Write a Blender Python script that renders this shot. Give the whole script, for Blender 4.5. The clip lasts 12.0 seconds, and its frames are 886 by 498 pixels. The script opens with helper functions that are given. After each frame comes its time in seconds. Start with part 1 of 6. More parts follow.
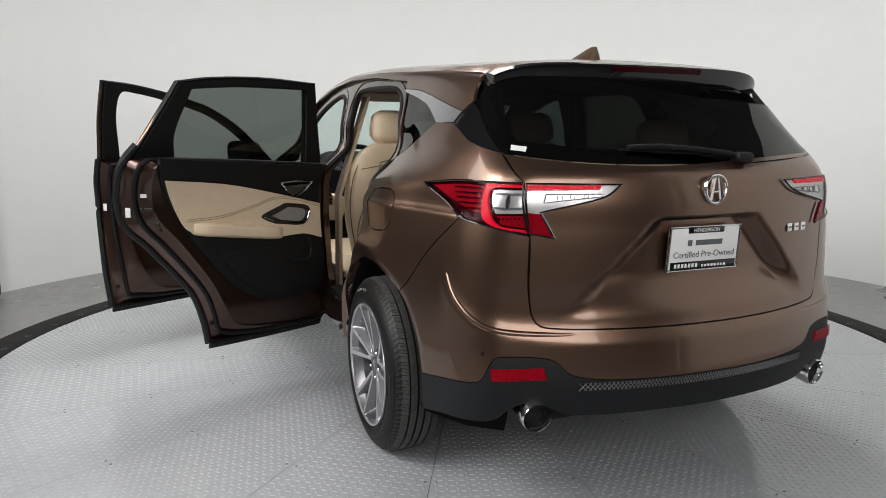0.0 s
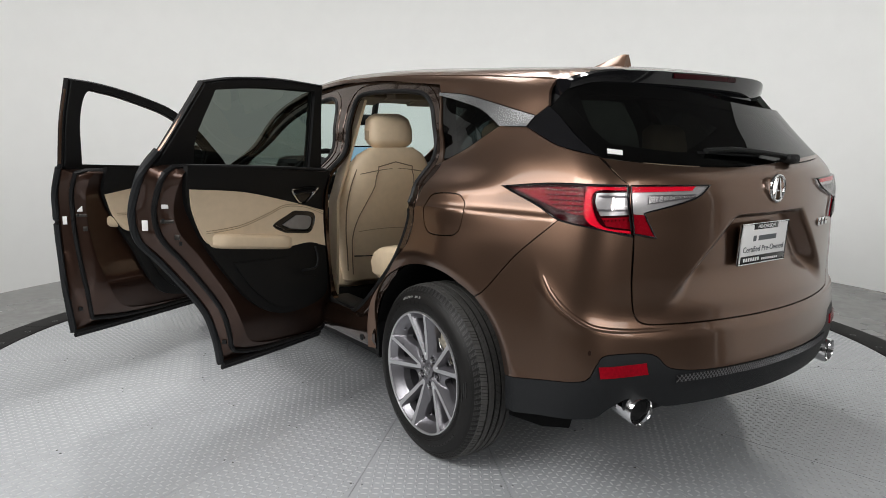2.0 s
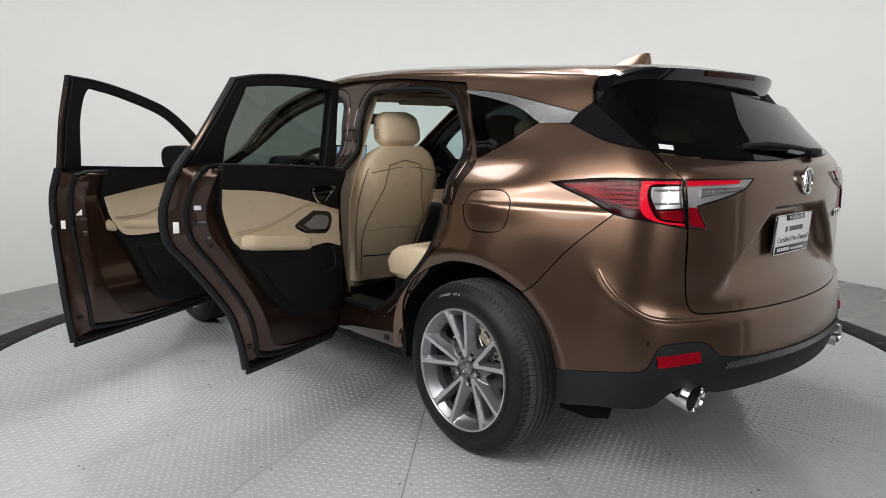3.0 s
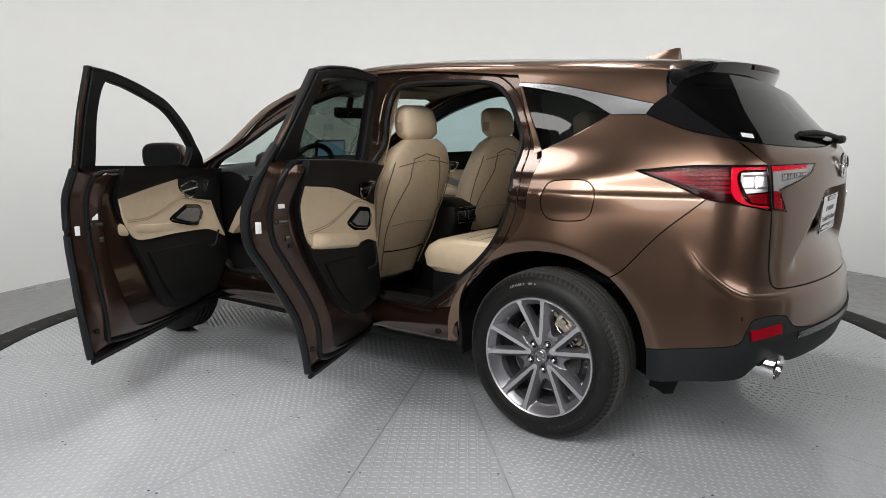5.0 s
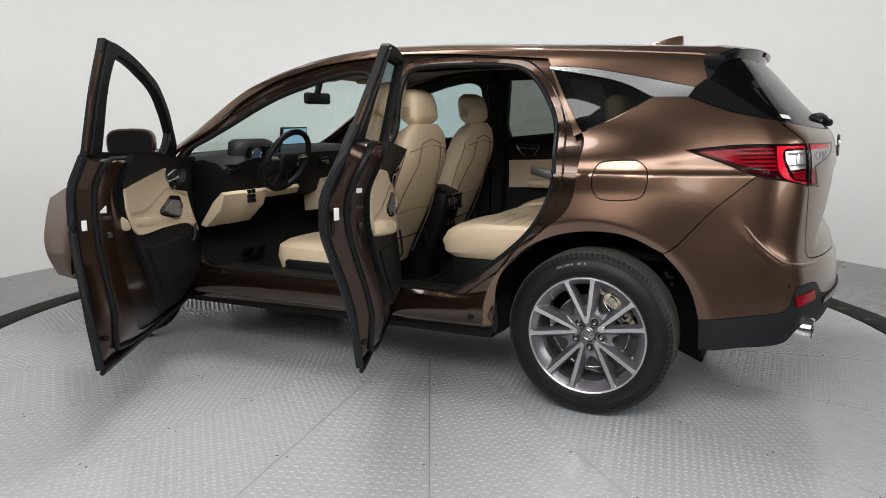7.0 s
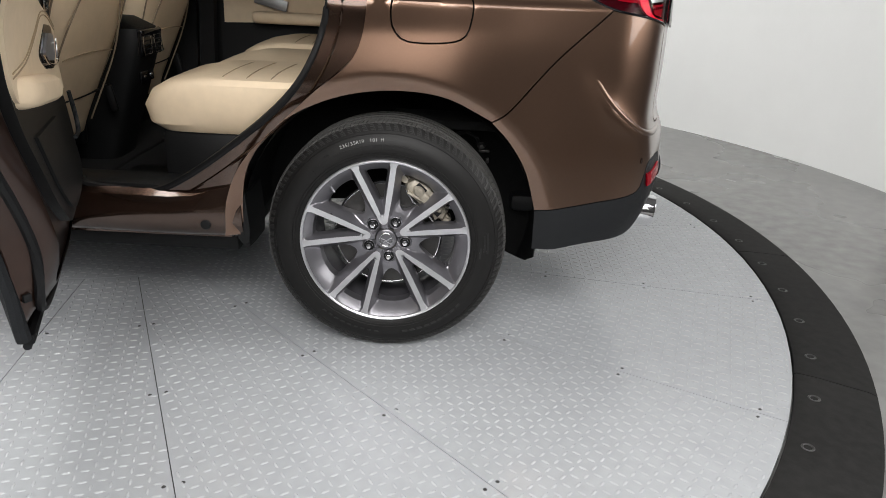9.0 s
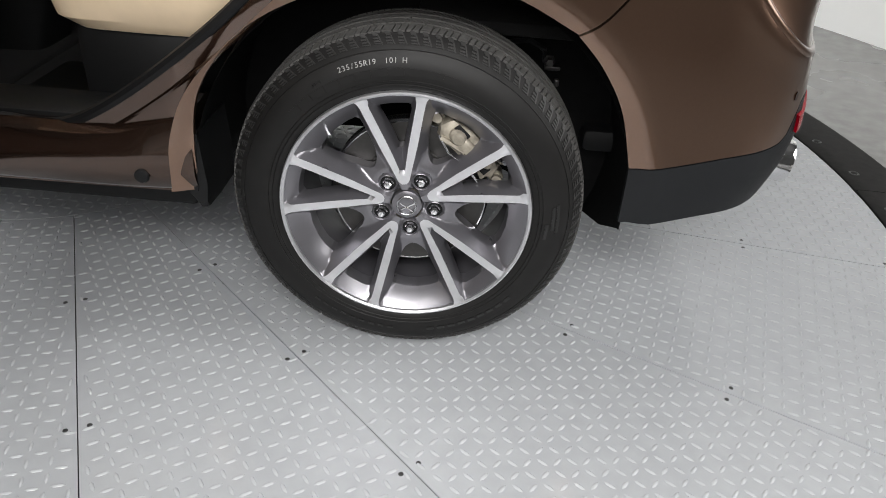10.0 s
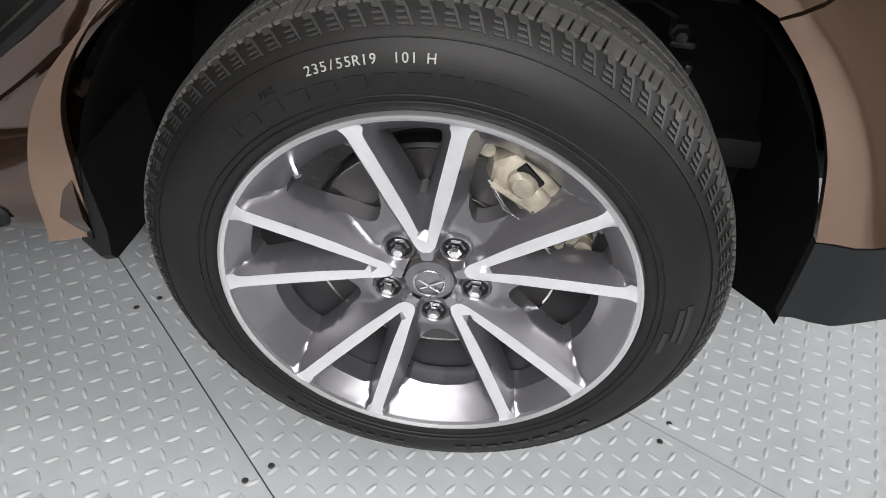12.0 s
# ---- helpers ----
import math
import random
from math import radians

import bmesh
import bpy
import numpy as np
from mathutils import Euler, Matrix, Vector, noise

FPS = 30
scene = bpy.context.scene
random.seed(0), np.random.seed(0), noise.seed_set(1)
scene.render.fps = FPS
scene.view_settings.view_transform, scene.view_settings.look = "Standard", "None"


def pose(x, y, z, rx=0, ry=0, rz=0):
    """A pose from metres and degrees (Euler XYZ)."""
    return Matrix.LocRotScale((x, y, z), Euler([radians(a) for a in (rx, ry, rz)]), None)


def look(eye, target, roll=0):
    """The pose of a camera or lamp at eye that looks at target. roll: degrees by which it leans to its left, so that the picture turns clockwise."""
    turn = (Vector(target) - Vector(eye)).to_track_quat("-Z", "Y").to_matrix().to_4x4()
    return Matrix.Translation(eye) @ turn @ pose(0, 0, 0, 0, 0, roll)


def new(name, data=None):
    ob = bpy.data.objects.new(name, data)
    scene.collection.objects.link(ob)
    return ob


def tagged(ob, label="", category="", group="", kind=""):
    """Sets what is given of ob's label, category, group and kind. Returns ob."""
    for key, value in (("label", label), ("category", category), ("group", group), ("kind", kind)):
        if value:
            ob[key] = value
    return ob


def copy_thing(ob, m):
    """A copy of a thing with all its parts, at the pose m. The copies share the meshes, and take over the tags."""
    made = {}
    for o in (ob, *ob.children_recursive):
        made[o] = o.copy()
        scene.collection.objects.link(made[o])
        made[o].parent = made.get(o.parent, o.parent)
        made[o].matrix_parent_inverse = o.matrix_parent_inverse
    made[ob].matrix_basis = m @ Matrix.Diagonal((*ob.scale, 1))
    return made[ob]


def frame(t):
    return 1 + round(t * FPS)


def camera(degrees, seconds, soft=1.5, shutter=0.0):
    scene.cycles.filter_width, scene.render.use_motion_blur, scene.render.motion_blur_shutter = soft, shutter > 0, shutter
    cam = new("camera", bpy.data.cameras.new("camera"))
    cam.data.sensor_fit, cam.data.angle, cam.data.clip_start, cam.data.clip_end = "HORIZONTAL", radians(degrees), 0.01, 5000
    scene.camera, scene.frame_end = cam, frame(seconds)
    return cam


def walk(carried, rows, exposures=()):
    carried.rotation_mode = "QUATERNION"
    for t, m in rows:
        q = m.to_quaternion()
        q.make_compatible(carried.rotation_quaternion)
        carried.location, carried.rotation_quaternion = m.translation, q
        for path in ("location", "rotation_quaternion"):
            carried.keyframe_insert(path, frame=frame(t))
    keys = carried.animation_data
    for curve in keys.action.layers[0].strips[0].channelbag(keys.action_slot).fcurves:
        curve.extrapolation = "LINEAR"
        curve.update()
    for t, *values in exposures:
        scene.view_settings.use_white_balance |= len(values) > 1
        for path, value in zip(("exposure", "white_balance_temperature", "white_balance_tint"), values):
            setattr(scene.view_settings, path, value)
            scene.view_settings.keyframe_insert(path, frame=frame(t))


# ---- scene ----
cam = camera(62.8, 12.0, soft=0.9)
PATH = [
    (0, (-2.744, 1.715, 1.313), (-0.92, 0.963, 0.983), 0.3),
    (0.5, (-2.642, 1.902, 1.321), (-0.869, 1.038, 0.992), 0.6),
    (1, (-2.538, 2.088, 1.319), (-0.82, 1.118, 0.991), 0.6),
    (1.5, (-2.437, 2.275, 1.309), (-0.769, 1.218, 0.994), 0.5),
    (2, (-2.32, 2.451, 1.313), (-0.708, 1.312, 0.993), 0.3),
    (2.5, (-2.199, 2.629, 1.307), (-0.646, 1.408, 0.991), 0.1),
    (3, (-2.058, 2.792, 1.299), (-0.566, 1.499, 0.981), -0.0),
    (3.2, (-1.996, 2.856, 1.295), (-0.531, 1.534, 0.971), 0.4),
    (4.8, (-1.51, 3.333, 1.297), (-0.268, 1.801, 0.964), -0.6),
    (5, (-1.45, 3.384, 1.293), (-0.236, 1.83, 0.96), -0.6),
    (5.5, (-1.286, 3.513, 1.291), (-0.149, 1.902, 0.957), -0.7),
    (6, (-1.114, 3.628, 1.282), (-0.054, 1.965, 0.951), -0.7),
    (6.5, (-0.925, 3.743, 1.27), (0.049, 2.027, 0.941), -0.8),
    (6.7, (-0.842, 3.784, 1.266), (0.095, 2.049, 0.937), -0.8),
    (8.3, (-0.367, 3.389, 1.167), (-0.081, 1.498, 0.581), 1.6),
    (8.5, (-0.3, 3.237, 1.159), (-0.105, 1.346, 0.536), 1.6),
    (9, (-0.208, 2.877, 1.139), (-0.172, 1.021, 0.395), 2.8),
    (9.5, (-0.164, 2.525, 1.1), (-0.09, 0.749, 0.182), 3.5),
    (10, (-0.105, 2.154, 1.078), (-0.071, 0.471, -0.002), 4.4),
    (10.5, (-0.094, 1.835, 1.048), (0.004, 0.226, -0.136), 4.0),
    (11, (-0.096, 1.597, 0.994), (0.072, 0.08, -0.299), 3.4),
    (11.5, (-0.067, 1.536, 0.97), (0.032, 0.025, -0.336), 4.9),
    (12, (-0.05, 1.518, 0.968), (0.039, 0.013, -0.346), 5.3),
]
walk(cam, [(t, look(eye, target, roll)) for t, eye, target, roll in PATH],
     exposures=[(0.0, 0.0), (6.5, 0.0), (8.3, 0.26), (9.0, 0.32), (10.0, 0.42), (11.0, 0.68), (12.0, 0.76)])

# ---- light ----
CX, CY = 1.15, -0.13          # axis of the round booth
scene.view_settings.exposure = 0.0
world = bpy.data.worlds.new("world")
world.use_nodes = True
world.node_tree.nodes["Background"].inputs[0].default_value = (0.8, 0.83, 0.85, 1)
world.node_tree.nodes["Background"].inputs[1].default_value = 0.1
scene.world = world


def area_lamp(name, eye, target, sx, sy, watts, colour=(1, 0.985, 0.97)):
    d = bpy.data.lights.new(name, "AREA")
    d.shape, d.size, d.size_y, d.energy, d.color = "RECTANGLE", sx, sy, watts, colour
    ob = new(name, d)
    ob.matrix_world = look(eye, target)
    return ob


for k in range(9):                                    # unseen fill lamps added to brighten the curved wall, turned to it
    a = -156 + 24.5 * k
    c, s = math.cos(radians(a)), math.sin(radians(a))
    area_lamp("wall_fill", (CX + 0.55 * c, CY + 0.55 * s, 3.5), (CX + 4.0 * c, CY + 4.0 * s, 0.75), 0.5, 0.5, (20, 18.5, 14, 12, 12, 12, 11.5, 10, 9.5)[k])
area_lamp("booth_light", (1.75, 0.35, 3.55), (1.70, 0.40, 0.0), 1.6, 1.6, 60)
for eye, target, sx, sy, watts in (          # unseen fill lamps added on the open side and behind the car
        ((-1.75, 3.65, 3.30), (0.2, 0.8, 0.4), 1.8, 1.1, 24),
        ((1.50, 3.75, 3.30), (0.4, 0.8, 0.3), 1.8, 1.1, 28),
        ((-0.20, 3.90, 3.30), (0.5, 0.8, 0.4), 1.8, 1.1, 70),
        ((-0.20, 4.90, 2.65), (0.3, 0.8, 0.9), 3.8, 1.7, 90),
        ((-4.20, 1.20, 2.25), (-0.8, 0.2, 0.9), 2.8, 1.9, 70)):
    area_lamp("front_fill", eye, target, sx, sy, watts)

# ---- materials ----
from mathutils.geometry import delaunay_2d_cdt


def material(name, base, rough=0.5, metal=0.0, coat=0.0, grain=0.0, grain_scale=60.0, bump=0.0, bump_scale=200.0,
             spread=0.12, ior=1.5, transmission=0.0, alpha=1.0, sheen=0.0):
    m = bpy.data.materials.new(name)
    m.use_nodes = True
    n, l = m.node_tree.nodes, m.node_tree.links
    b = n["Principled BSDF"]
    b.inputs["Base Color"].default_value = (*base, 1)
    b.inputs["Roughness"].default_value = rough
    b.inputs["Metallic"].default_value = metal
    b.inputs["Coat Weight"].default_value = coat
    b.inputs["Coat Roughness"].default_value = 0.05
    b.inputs["IOR"].default_value = ior
    b.inputs["Transmission Weight"].default_value = transmission
    b.inputs["Alpha"].default_value = alpha
    b.inputs["Sheen Weight"].default_value = sheen
    co = n.new("ShaderNodeTexCoord")
    if grain > 0:
        small, large, mix = n.new("ShaderNodeTexNoise"), n.new("ShaderNodeTexNoise"), n.new("ShaderNodeMath")
        small.inputs["Scale"].default_value, small.inputs["Detail"].default_value = grain_scale, 5
        large.inputs["Scale"].default_value, large.inputs["Detail"].default_value = grain_scale / 18, 4
        l.new(co.outputs["Object"], small.inputs["Vector"]), l.new(co.outputs["Object"], large.inputs["Vector"])
        mix.operation = "ADD"
        l.new(small.outputs["Fac"], mix.inputs[0]), l.new(large.outputs["Fac"], mix.inputs[1])
        ramp = n.new("ShaderNodeMapRange")
        ramp.inputs["From Min"].default_value, ramp.inputs["From Max"].default_value = 0.7, 1.3
        ramp.inputs["To Min"].default_value, ramp.inputs["To Max"].default_value = 1 - grain, 1 + grain
        l.new(mix.outputs[0], ramp.inputs["Value"])
        hsv = n.new("ShaderNodeHueSaturation")
        hsv.inputs["Color"].default_value = (*base, 1)
        l.new(ramp.outputs["Result"], hsv.inputs["Value"])
        l.new(hsv.outputs["Color"], b.inputs["Base Color"])
        r2 = n.new("ShaderNodeMapRange")
        r2.inputs["To Min"].default_value, r2.inputs["To Max"].default_value = max(0, rough - spread / 2), min(1, rough + spread / 2)
        l.new(large.outputs["Fac"], r2.inputs["Value"])
        l.new(r2.outputs["Result"], b.inputs["Roughness"])
    if bump > 0:
        nz, bp = n.new("ShaderNodeTexNoise"), n.new("ShaderNodeBump")
        nz.inputs["Scale"].default_value, nz.inputs["Detail"].default_value = bump_scale, 3
        bp.inputs["Strength"].default_value, bp.inputs["Distance"].default_value = bump, 0.002
        l.new(co.outputs["Object"], nz.inputs["Vector"]), l.new(nz.outputs["Fac"], bp.inputs["Height"]), l.new(bp.outputs["Normal"], b.inputs["Normal"])
    return m


PAINT = material("bronze_metallic_paint", (0.182, 0.110, 0.076), 0.28, 0.93, 0.75, grain=0.03, grain_scale=3000, spread=0.0)
# body paint again, darkened: the shade of inner faces is in the colour
PAINT_SHADED = material("bronze_paint_shaded", (0.066, 0.036, 0.026), 0.30, 0.9, 0.6, grain=0.06, grain_scale=30, spread=0.06)
# same body paint for jambs and sill, with their shade baked in
JAMB_SHADED = material("bronze_paint_jamb_shade", (0.080, 0.047, 0.033), 0.20, 0.9, 1.0, grain=0.06, grain_scale=30, spread=0.06)
BLACK = material("black_grained_plastic", (0.0055, 0.0058, 0.0062), 0.55, ior=1.35, grain=0.12, grain_scale=90, bump=0.25, bump_scale=900)
CLADDING = material("dark_grey_cladding", (0.0095, 0.0105, 0.012), 0.52, ior=1.35, grain=0.12, grain_scale=40, bump=0.3, bump_scale=1200)
RUBBER = material("black_rubber", (0.0045, 0.0045, 0.005), 0.5, ior=1.35, grain=0.2, grain_scale=50)
FRIT = material("black_glass_print", (0.004, 0.004, 0.004), 0.35)
GLOSS = material("gloss_black", (0.006, 0.006, 0.007), 0.05)
TYRE = material("tyre_rubber", (0.0085, 0.0082, 0.008), 0.50, ior=1.34, grain=0.25, grain_scale=35, bump=0.15, bump_scale=500)
TREAD = material("dusty_tread_rubber", (0.060, 0.0585, 0.056), 0.7, grain=0.3, grain_scale=60)
RIM = material("silver_grey_rim_paint", (0.085, 0.083, 0.092), 0.42, 0.4, 0.3, grain=0.04, grain_scale=300)
CHROME = material("chrome", (0.80, 0.80, 0.81), 0.12, 1.0, grain=0.03, grain_scale=30, spread=0.04)
SATIN = material("satin_metal_trim", (0.62, 0.63, 0.64), 0.25, 1.0)
MACHINED = material("machined_alloy", (0.66, 0.66, 0.68), 0.30, 0.85, 0.3, grain=0.05, grain_scale=80)
GUNMETAL = material("gunmetal_wheel_paint", (0.215, 0.210, 0.228), 0.30, 0.75, 0.5, grain=0.05, grain_scale=500)
BEIGE = material("beige_leather", (0.73, 0.585, 0.41), 0.5, grain=0.05, grain_scale=30, bump=0.25, bump_scale=700)
BEIGE_TRIM = material("beige_soft_trim", (0.72, 0.58, 0.41), 0.55, grain=0.05, grain_scale=30, bump=0.2, bump_scale=900)
LINER = material("arch_liner_felt", (0.006, 0.006, 0.0062), 0.7, ior=1.2, grain=0.3, grain_scale=30)
CARPET = material("black_carpet", (0.010, 0.010, 0.0105), 0.95, grain=0.3, grain_scale=300, bump=0.8, bump_scale=900)
HEADLINER = material("headliner_cloth", (0.30, 0.26, 0.21), 0.9, grain=0.06, grain_scale=200)
WALL = material("white_painted_wall", (0.80, 0.81, 0.80), 0.6, grain=0.015, grain_scale=6)
BACKWALL = material("unseen_dark_wall", (0.07, 0.07, 0.07), 0.7, grain=0.05, grain_scale=10)
CEIL = material("dark_ceiling_paint", (0.09, 0.09, 0.09), 0.8, grain=0.02, grain_scale=8)
CONCRETE = material("polished_concrete", (0.20, 0.20, 0.195), 0.28, grain=0.22, grain_scale=14, bump=0.06, bump_scale=60, spread=0.25)
PLATE = material("grey_painted_tread_plate", (0.385, 0.40, 0.415), 0.16, grain=0.06, grain_scale=20, bump=0.05, bump_scale=220, spread=0.14)
EDGE = material("black_edge_rubber", (0.017, 0.0165, 0.016), 0.8, ior=1.3, grain=0.3, grain_scale=30, bump=0.2, bump_scale=120)
SCREW = material("blackened_screw", (0.06, 0.06, 0.06), 0.4, 0.6)
WHITE = material("white_plastic", (0.8, 0.8, 0.8), 0.4)
STEEL = material("cast_steel", (0.36, 0.325, 0.265), 0.5, 0.35, grain=0.4, grain_scale=60)
# lozenges paler than the plate: their lamp glints put into the colour
PLATE_GLINT = material("tread_plate_glint", (0.425, 0.44, 0.455), 0.18, grain=0.10, grain_scale=12, spread=0.12)
DISC = material("brake_disc_steel", (0.07, 0.068, 0.066), 0.45, 0.8, grain=0.1, grain_scale=120)


def glass(name, tint, clear, rough=0.0, gloss=0.045):
    """A pane: tinted see-through mixed with a mirror gloss by angle."""
    m = bpy.data.materials.new(name)
    m.use_nodes = True
    n, l = m.node_tree.nodes, m.node_tree.links
    n.clear()
    out, mix = n.new("ShaderNodeOutputMaterial"), n.new("ShaderNodeMixShader")
    tr, gl, lw = n.new("ShaderNodeBsdfTransparent"), n.new("ShaderNodeBsdfGlossy"), n.new("ShaderNodeLayerWeight")
    up, fr = n.new("ShaderNodeMath"), n.new("ShaderNodeMath")
    tr.inputs["Color"].default_value = (*[c * clear for c in tint], 1)
    gl.inputs["Roughness"].default_value = rough
    lw.inputs["Blend"].default_value = 0.5
    up.operation, fr.operation = "POWER", "MULTIPLY_ADD"
    up.inputs[1].default_value, fr.inputs[1].default_value, fr.inputs[2].default_value = 5.0, 0.9, gloss
    l.new(lw.outputs["Facing"], up.inputs[0]), l.new(up.outputs[0], fr.inputs[0])
    l.new(fr.outputs[0], mix.inputs[0]), l.new(tr.outputs[0], mix.inputs[1]), l.new(gl.outputs[0], mix.inputs[2])
    l.new(mix.outputs[0], out.inputs["Surface"])
    return m


GLASS = glass("clear_window_glass", (0.80, 0.93, 0.90), 0.92)
GLASS_R = glass("teal_window_glass", (0.62, 0.82, 0.84), 0.72)
PRIVACY = glass("privacy_glass", (0.80, 0.88, 0.84), 0.055, gloss=0.07)
PRIVACY_LIGHT = glass("privacy_door_glass", (0.76, 0.88, 0.80), 0.22)
RED = material("red_lamp_lens", (0.24, 0.003, 0.010), 0.14, ior=1.18, grain=0.25, grain_scale=120)
RED_DEEP = material("dark_red_lamp_lens", (0.028, 0.0012, 0.003), 0.15, ior=1.18)
RED_BRIGHT = material("bright_red_light_guide", (0.72, 0.008, 0.03), 0.15, ior=1.18)
LENS = material("clear_lamp_lens", (0.58, 0.59, 0.60), 0.22, 0.6, coat=0.2, grain=0.08, grain_scale=60)


# ---- building blocks ----
def empty(name, m=None, parent=None):
    ob = new(name)
    ob.empty_display_size = 0.1
    if parent:
        ob.parent = parent
    if m is not None:
        ob.matrix_basis = m
    return ob


def mesh(verts, faces, sharp=35, name="mesh"):
    me = bpy.data.meshes.new(name)
    me.from_pydata([tuple(float(c) for c in v) for v in verts], [], [tuple(int(i) for i in f) for f in faces])
    me.update()
    me.polygons.foreach_set("use_smooth", [True] * len(me.polygons))
    if sharp:
        me.set_sharp_from_angle(angle=radians(sharp))
    return me


def part(name, shape, mat, parent=None, label="", sharp=35):
    """One mesh object from (verts, faces), a bmesh or a mesh."""
    if isinstance(shape, bmesh.types.BMesh):
        me = bpy.data.meshes.new(name)
        shape.to_mesh(me)
        shape.free()
        me.polygons.foreach_set("use_smooth", [True] * len(me.polygons))
        me.set_sharp_from_angle(angle=radians(sharp))
    elif isinstance(shape, bpy.types.Mesh):
        me = shape
    else:
        me = mesh(shape[0], shape[1], sharp, name)
    if not me.materials:
        me.materials.append(mat)
    ob = new(name, me)
    if parent:
        ob.parent = parent
    if label:
        ob["label"] = label
    return ob


def join(*shapes):
    v, f = [], []
    for sv, sf in shapes:
        k = len(v)
        v += [tuple(p) for p in sv]
        f += [tuple(i + k for i in q) for q in sf]
    return v, f


def moved(shape, m):
    return [tuple(m @ Vector(p)) for p in shape[0]], shape[1]


def mirrored(shape):
    return [(p[0], -p[1], p[2]) for p in shape[0]], [tuple(reversed(q)) for q in shape[1]]


def rbox(cx, cy, cz, sx, sy, sz, r=0.01, seg=2):
    bm = bmesh.new()
    bmesh.ops.create_cube(bm, size=1, matrix=Matrix.Translation((cx, cy, cz)) @ Matrix.Diagonal((sx, sy, sz, 1)))
    if r > 0:
        bmesh.ops.bevel(bm, geom=bm.edges[:], offset=min(r, 0.49 * min(sx, sy, sz)), segments=seg, profile=0.5, affect="EDGES")
    v, f = [tuple(p.co) for p in bm.verts], []
    bm.verts.index_update()
    f = [tuple(p.index for p in q.verts) for q in bm.faces]
    bm.free()
    return v, f


def loft(sections, caps=True, loop=True):
    """Skin over rings of equal count."""
    v, f, n = [], [], len(sections[0])
    for s in sections:
        v += [tuple(p) for p in s]
    for a in range(len(sections) - 1):
        for b in range(n if loop else n - 1):
            c = (b + 1) % n
            f.append((a * n + b, a * n + c, (a + 1) * n + c, (a + 1) * n + b))
    if caps:
        f.append(tuple(reversed(range(n))))
        f.append(tuple(range((len(sections) - 1) * n, len(sections) * n)))
    return v, f


def tube(path, r, n=8, closed=False, flat=1.0):
    P = [Vector(p) for p in path]
    secs, up = [], Vector((0, 0, 1))
    for i, p in enumerate(P):
        a = P[i - 1] if (i or closed) else P[i]
        b = P[(i + 1) % len(P)] if (closed or i < len(P) - 1) else P[i]
        d = (b - a).normalized()
        s = d.cross(up)
        if s.length < 1e-3:
            s = d.cross(Vector((0, 1, 0)))
        s.normalize()
        w = s.cross(d)
        secs.append([p + s * (r * math.cos(math.tau * k / n)) + w * (r * flat * math.sin(math.tau * k / n)) for k in range(n)])
    if closed:
        secs.append(secs[0])
    return loft(secs, caps=not closed)


def revolve(profile, n=64, axis="y", full=True):
    """profile: (radius, height along the axis)."""
    secs = []
    for k in range(n + 1):
        a = math.tau * k / n
        c, s = math.cos(a), math.sin(a)
        secs.append([{"y": (r * c, h, r * s), "z": (r * c, r * s, h), "x": (h, r * c, r * s)}[axis] for r, h in profile])
    v, f, m = [], [], len(profile)
    for s in secs[:-1]:
        v += s
    for a in range(n):
        b = (a + 1) % n
        for k in range(m - 1):
            f.append((a * m + k, a * m + k + 1, b * m + k + 1, b * m + k))
    if axis == "y":
        f = [tuple(reversed(q)) for q in f]
    return v, f


def spline(pts, step=0.02, closed=True):
    """A smooth line through (a, b) points; a third value of 1 makes a corner."""
    P = [np.array(p[:2], float) for p in pts]
    hard = [len(p) > 2 and p[2] == 1 for p in pts]
    n, out = len(P), []
    for i in range(n if closed else n - 1):
        a, b = P[i], P[(i + 1) % n]
        pa = P[i - 1] if not hard[i] and (closed or i > 0) else a
        pb = P[(i + 2) % n] if not hard[(i + 1) % n] and (closed or i < n - 2) else b
        m0 = (b - pa) / 2 if not hard[i] else b - a
        m1 = (pb - a) / 2 if not hard[(i + 1) % n] else b - a
        d = np.linalg.norm(b - a)
        m0, m1 = (m * min(1, 1.2 * d / (np.linalg.norm(m) + 1e-9)) for m in (m0, m1))
        k = max(1, int(math.ceil(d / step)))
        for t in np.arange(k) / k:
            out.append((2*t**3-3*t**2+1) * a + (t**3-2*t**2+t) * m0 + (-2*t**3+3*t**2) * b + (t**3-t**2) * m1)
    if not closed:
        out.append(P[-1])
    return np.array(out)


def inside(poly, pts):
    x, y = pts[:, 0], pts[:, 1]
    r = np.zeros(len(pts), bool)
    a = poly
    b = np.roll(poly, -1, axis=0)
    for (x0, y0), (x1, y1) in zip(a, b):
        if y0 == y1:
            continue
        c = (y0 > y) != (y1 > y)
        r ^= c & (x < (x1 - x0) * (y - y0) / (y1 - y0) + x0)
    return r


def near(poly, pts, d):
    a, b = poly, np.roll(poly, -1, axis=0)
    r = np.zeros(len(pts), bool)
    for p, q in zip(a, b):
        v = q - p
        t = np.clip(((pts - p) @ v) / (v @ v + 1e-12), 0, 1)
        r |= np.linalg.norm(pts - p - t[:, None] * v, axis=1) < d
    return r


def shrink(poly, d):
    """Offset a closed line inwards by d."""
    e = np.roll(poly, -1, axis=0) - np.roll(poly, 1, axis=0)
    n = np.stack([-e[:, 1], e[:, 0]], 1) / (np.linalg.norm(e, axis=1)[:, None] + 1e-9)
    area = np.sum(poly[:, 0] * np.roll(poly[:, 1], -1) - np.roll(poly[:, 0], -1) * poly[:, 1])
    return poly + n * d * (1 if area > 0 else -1)


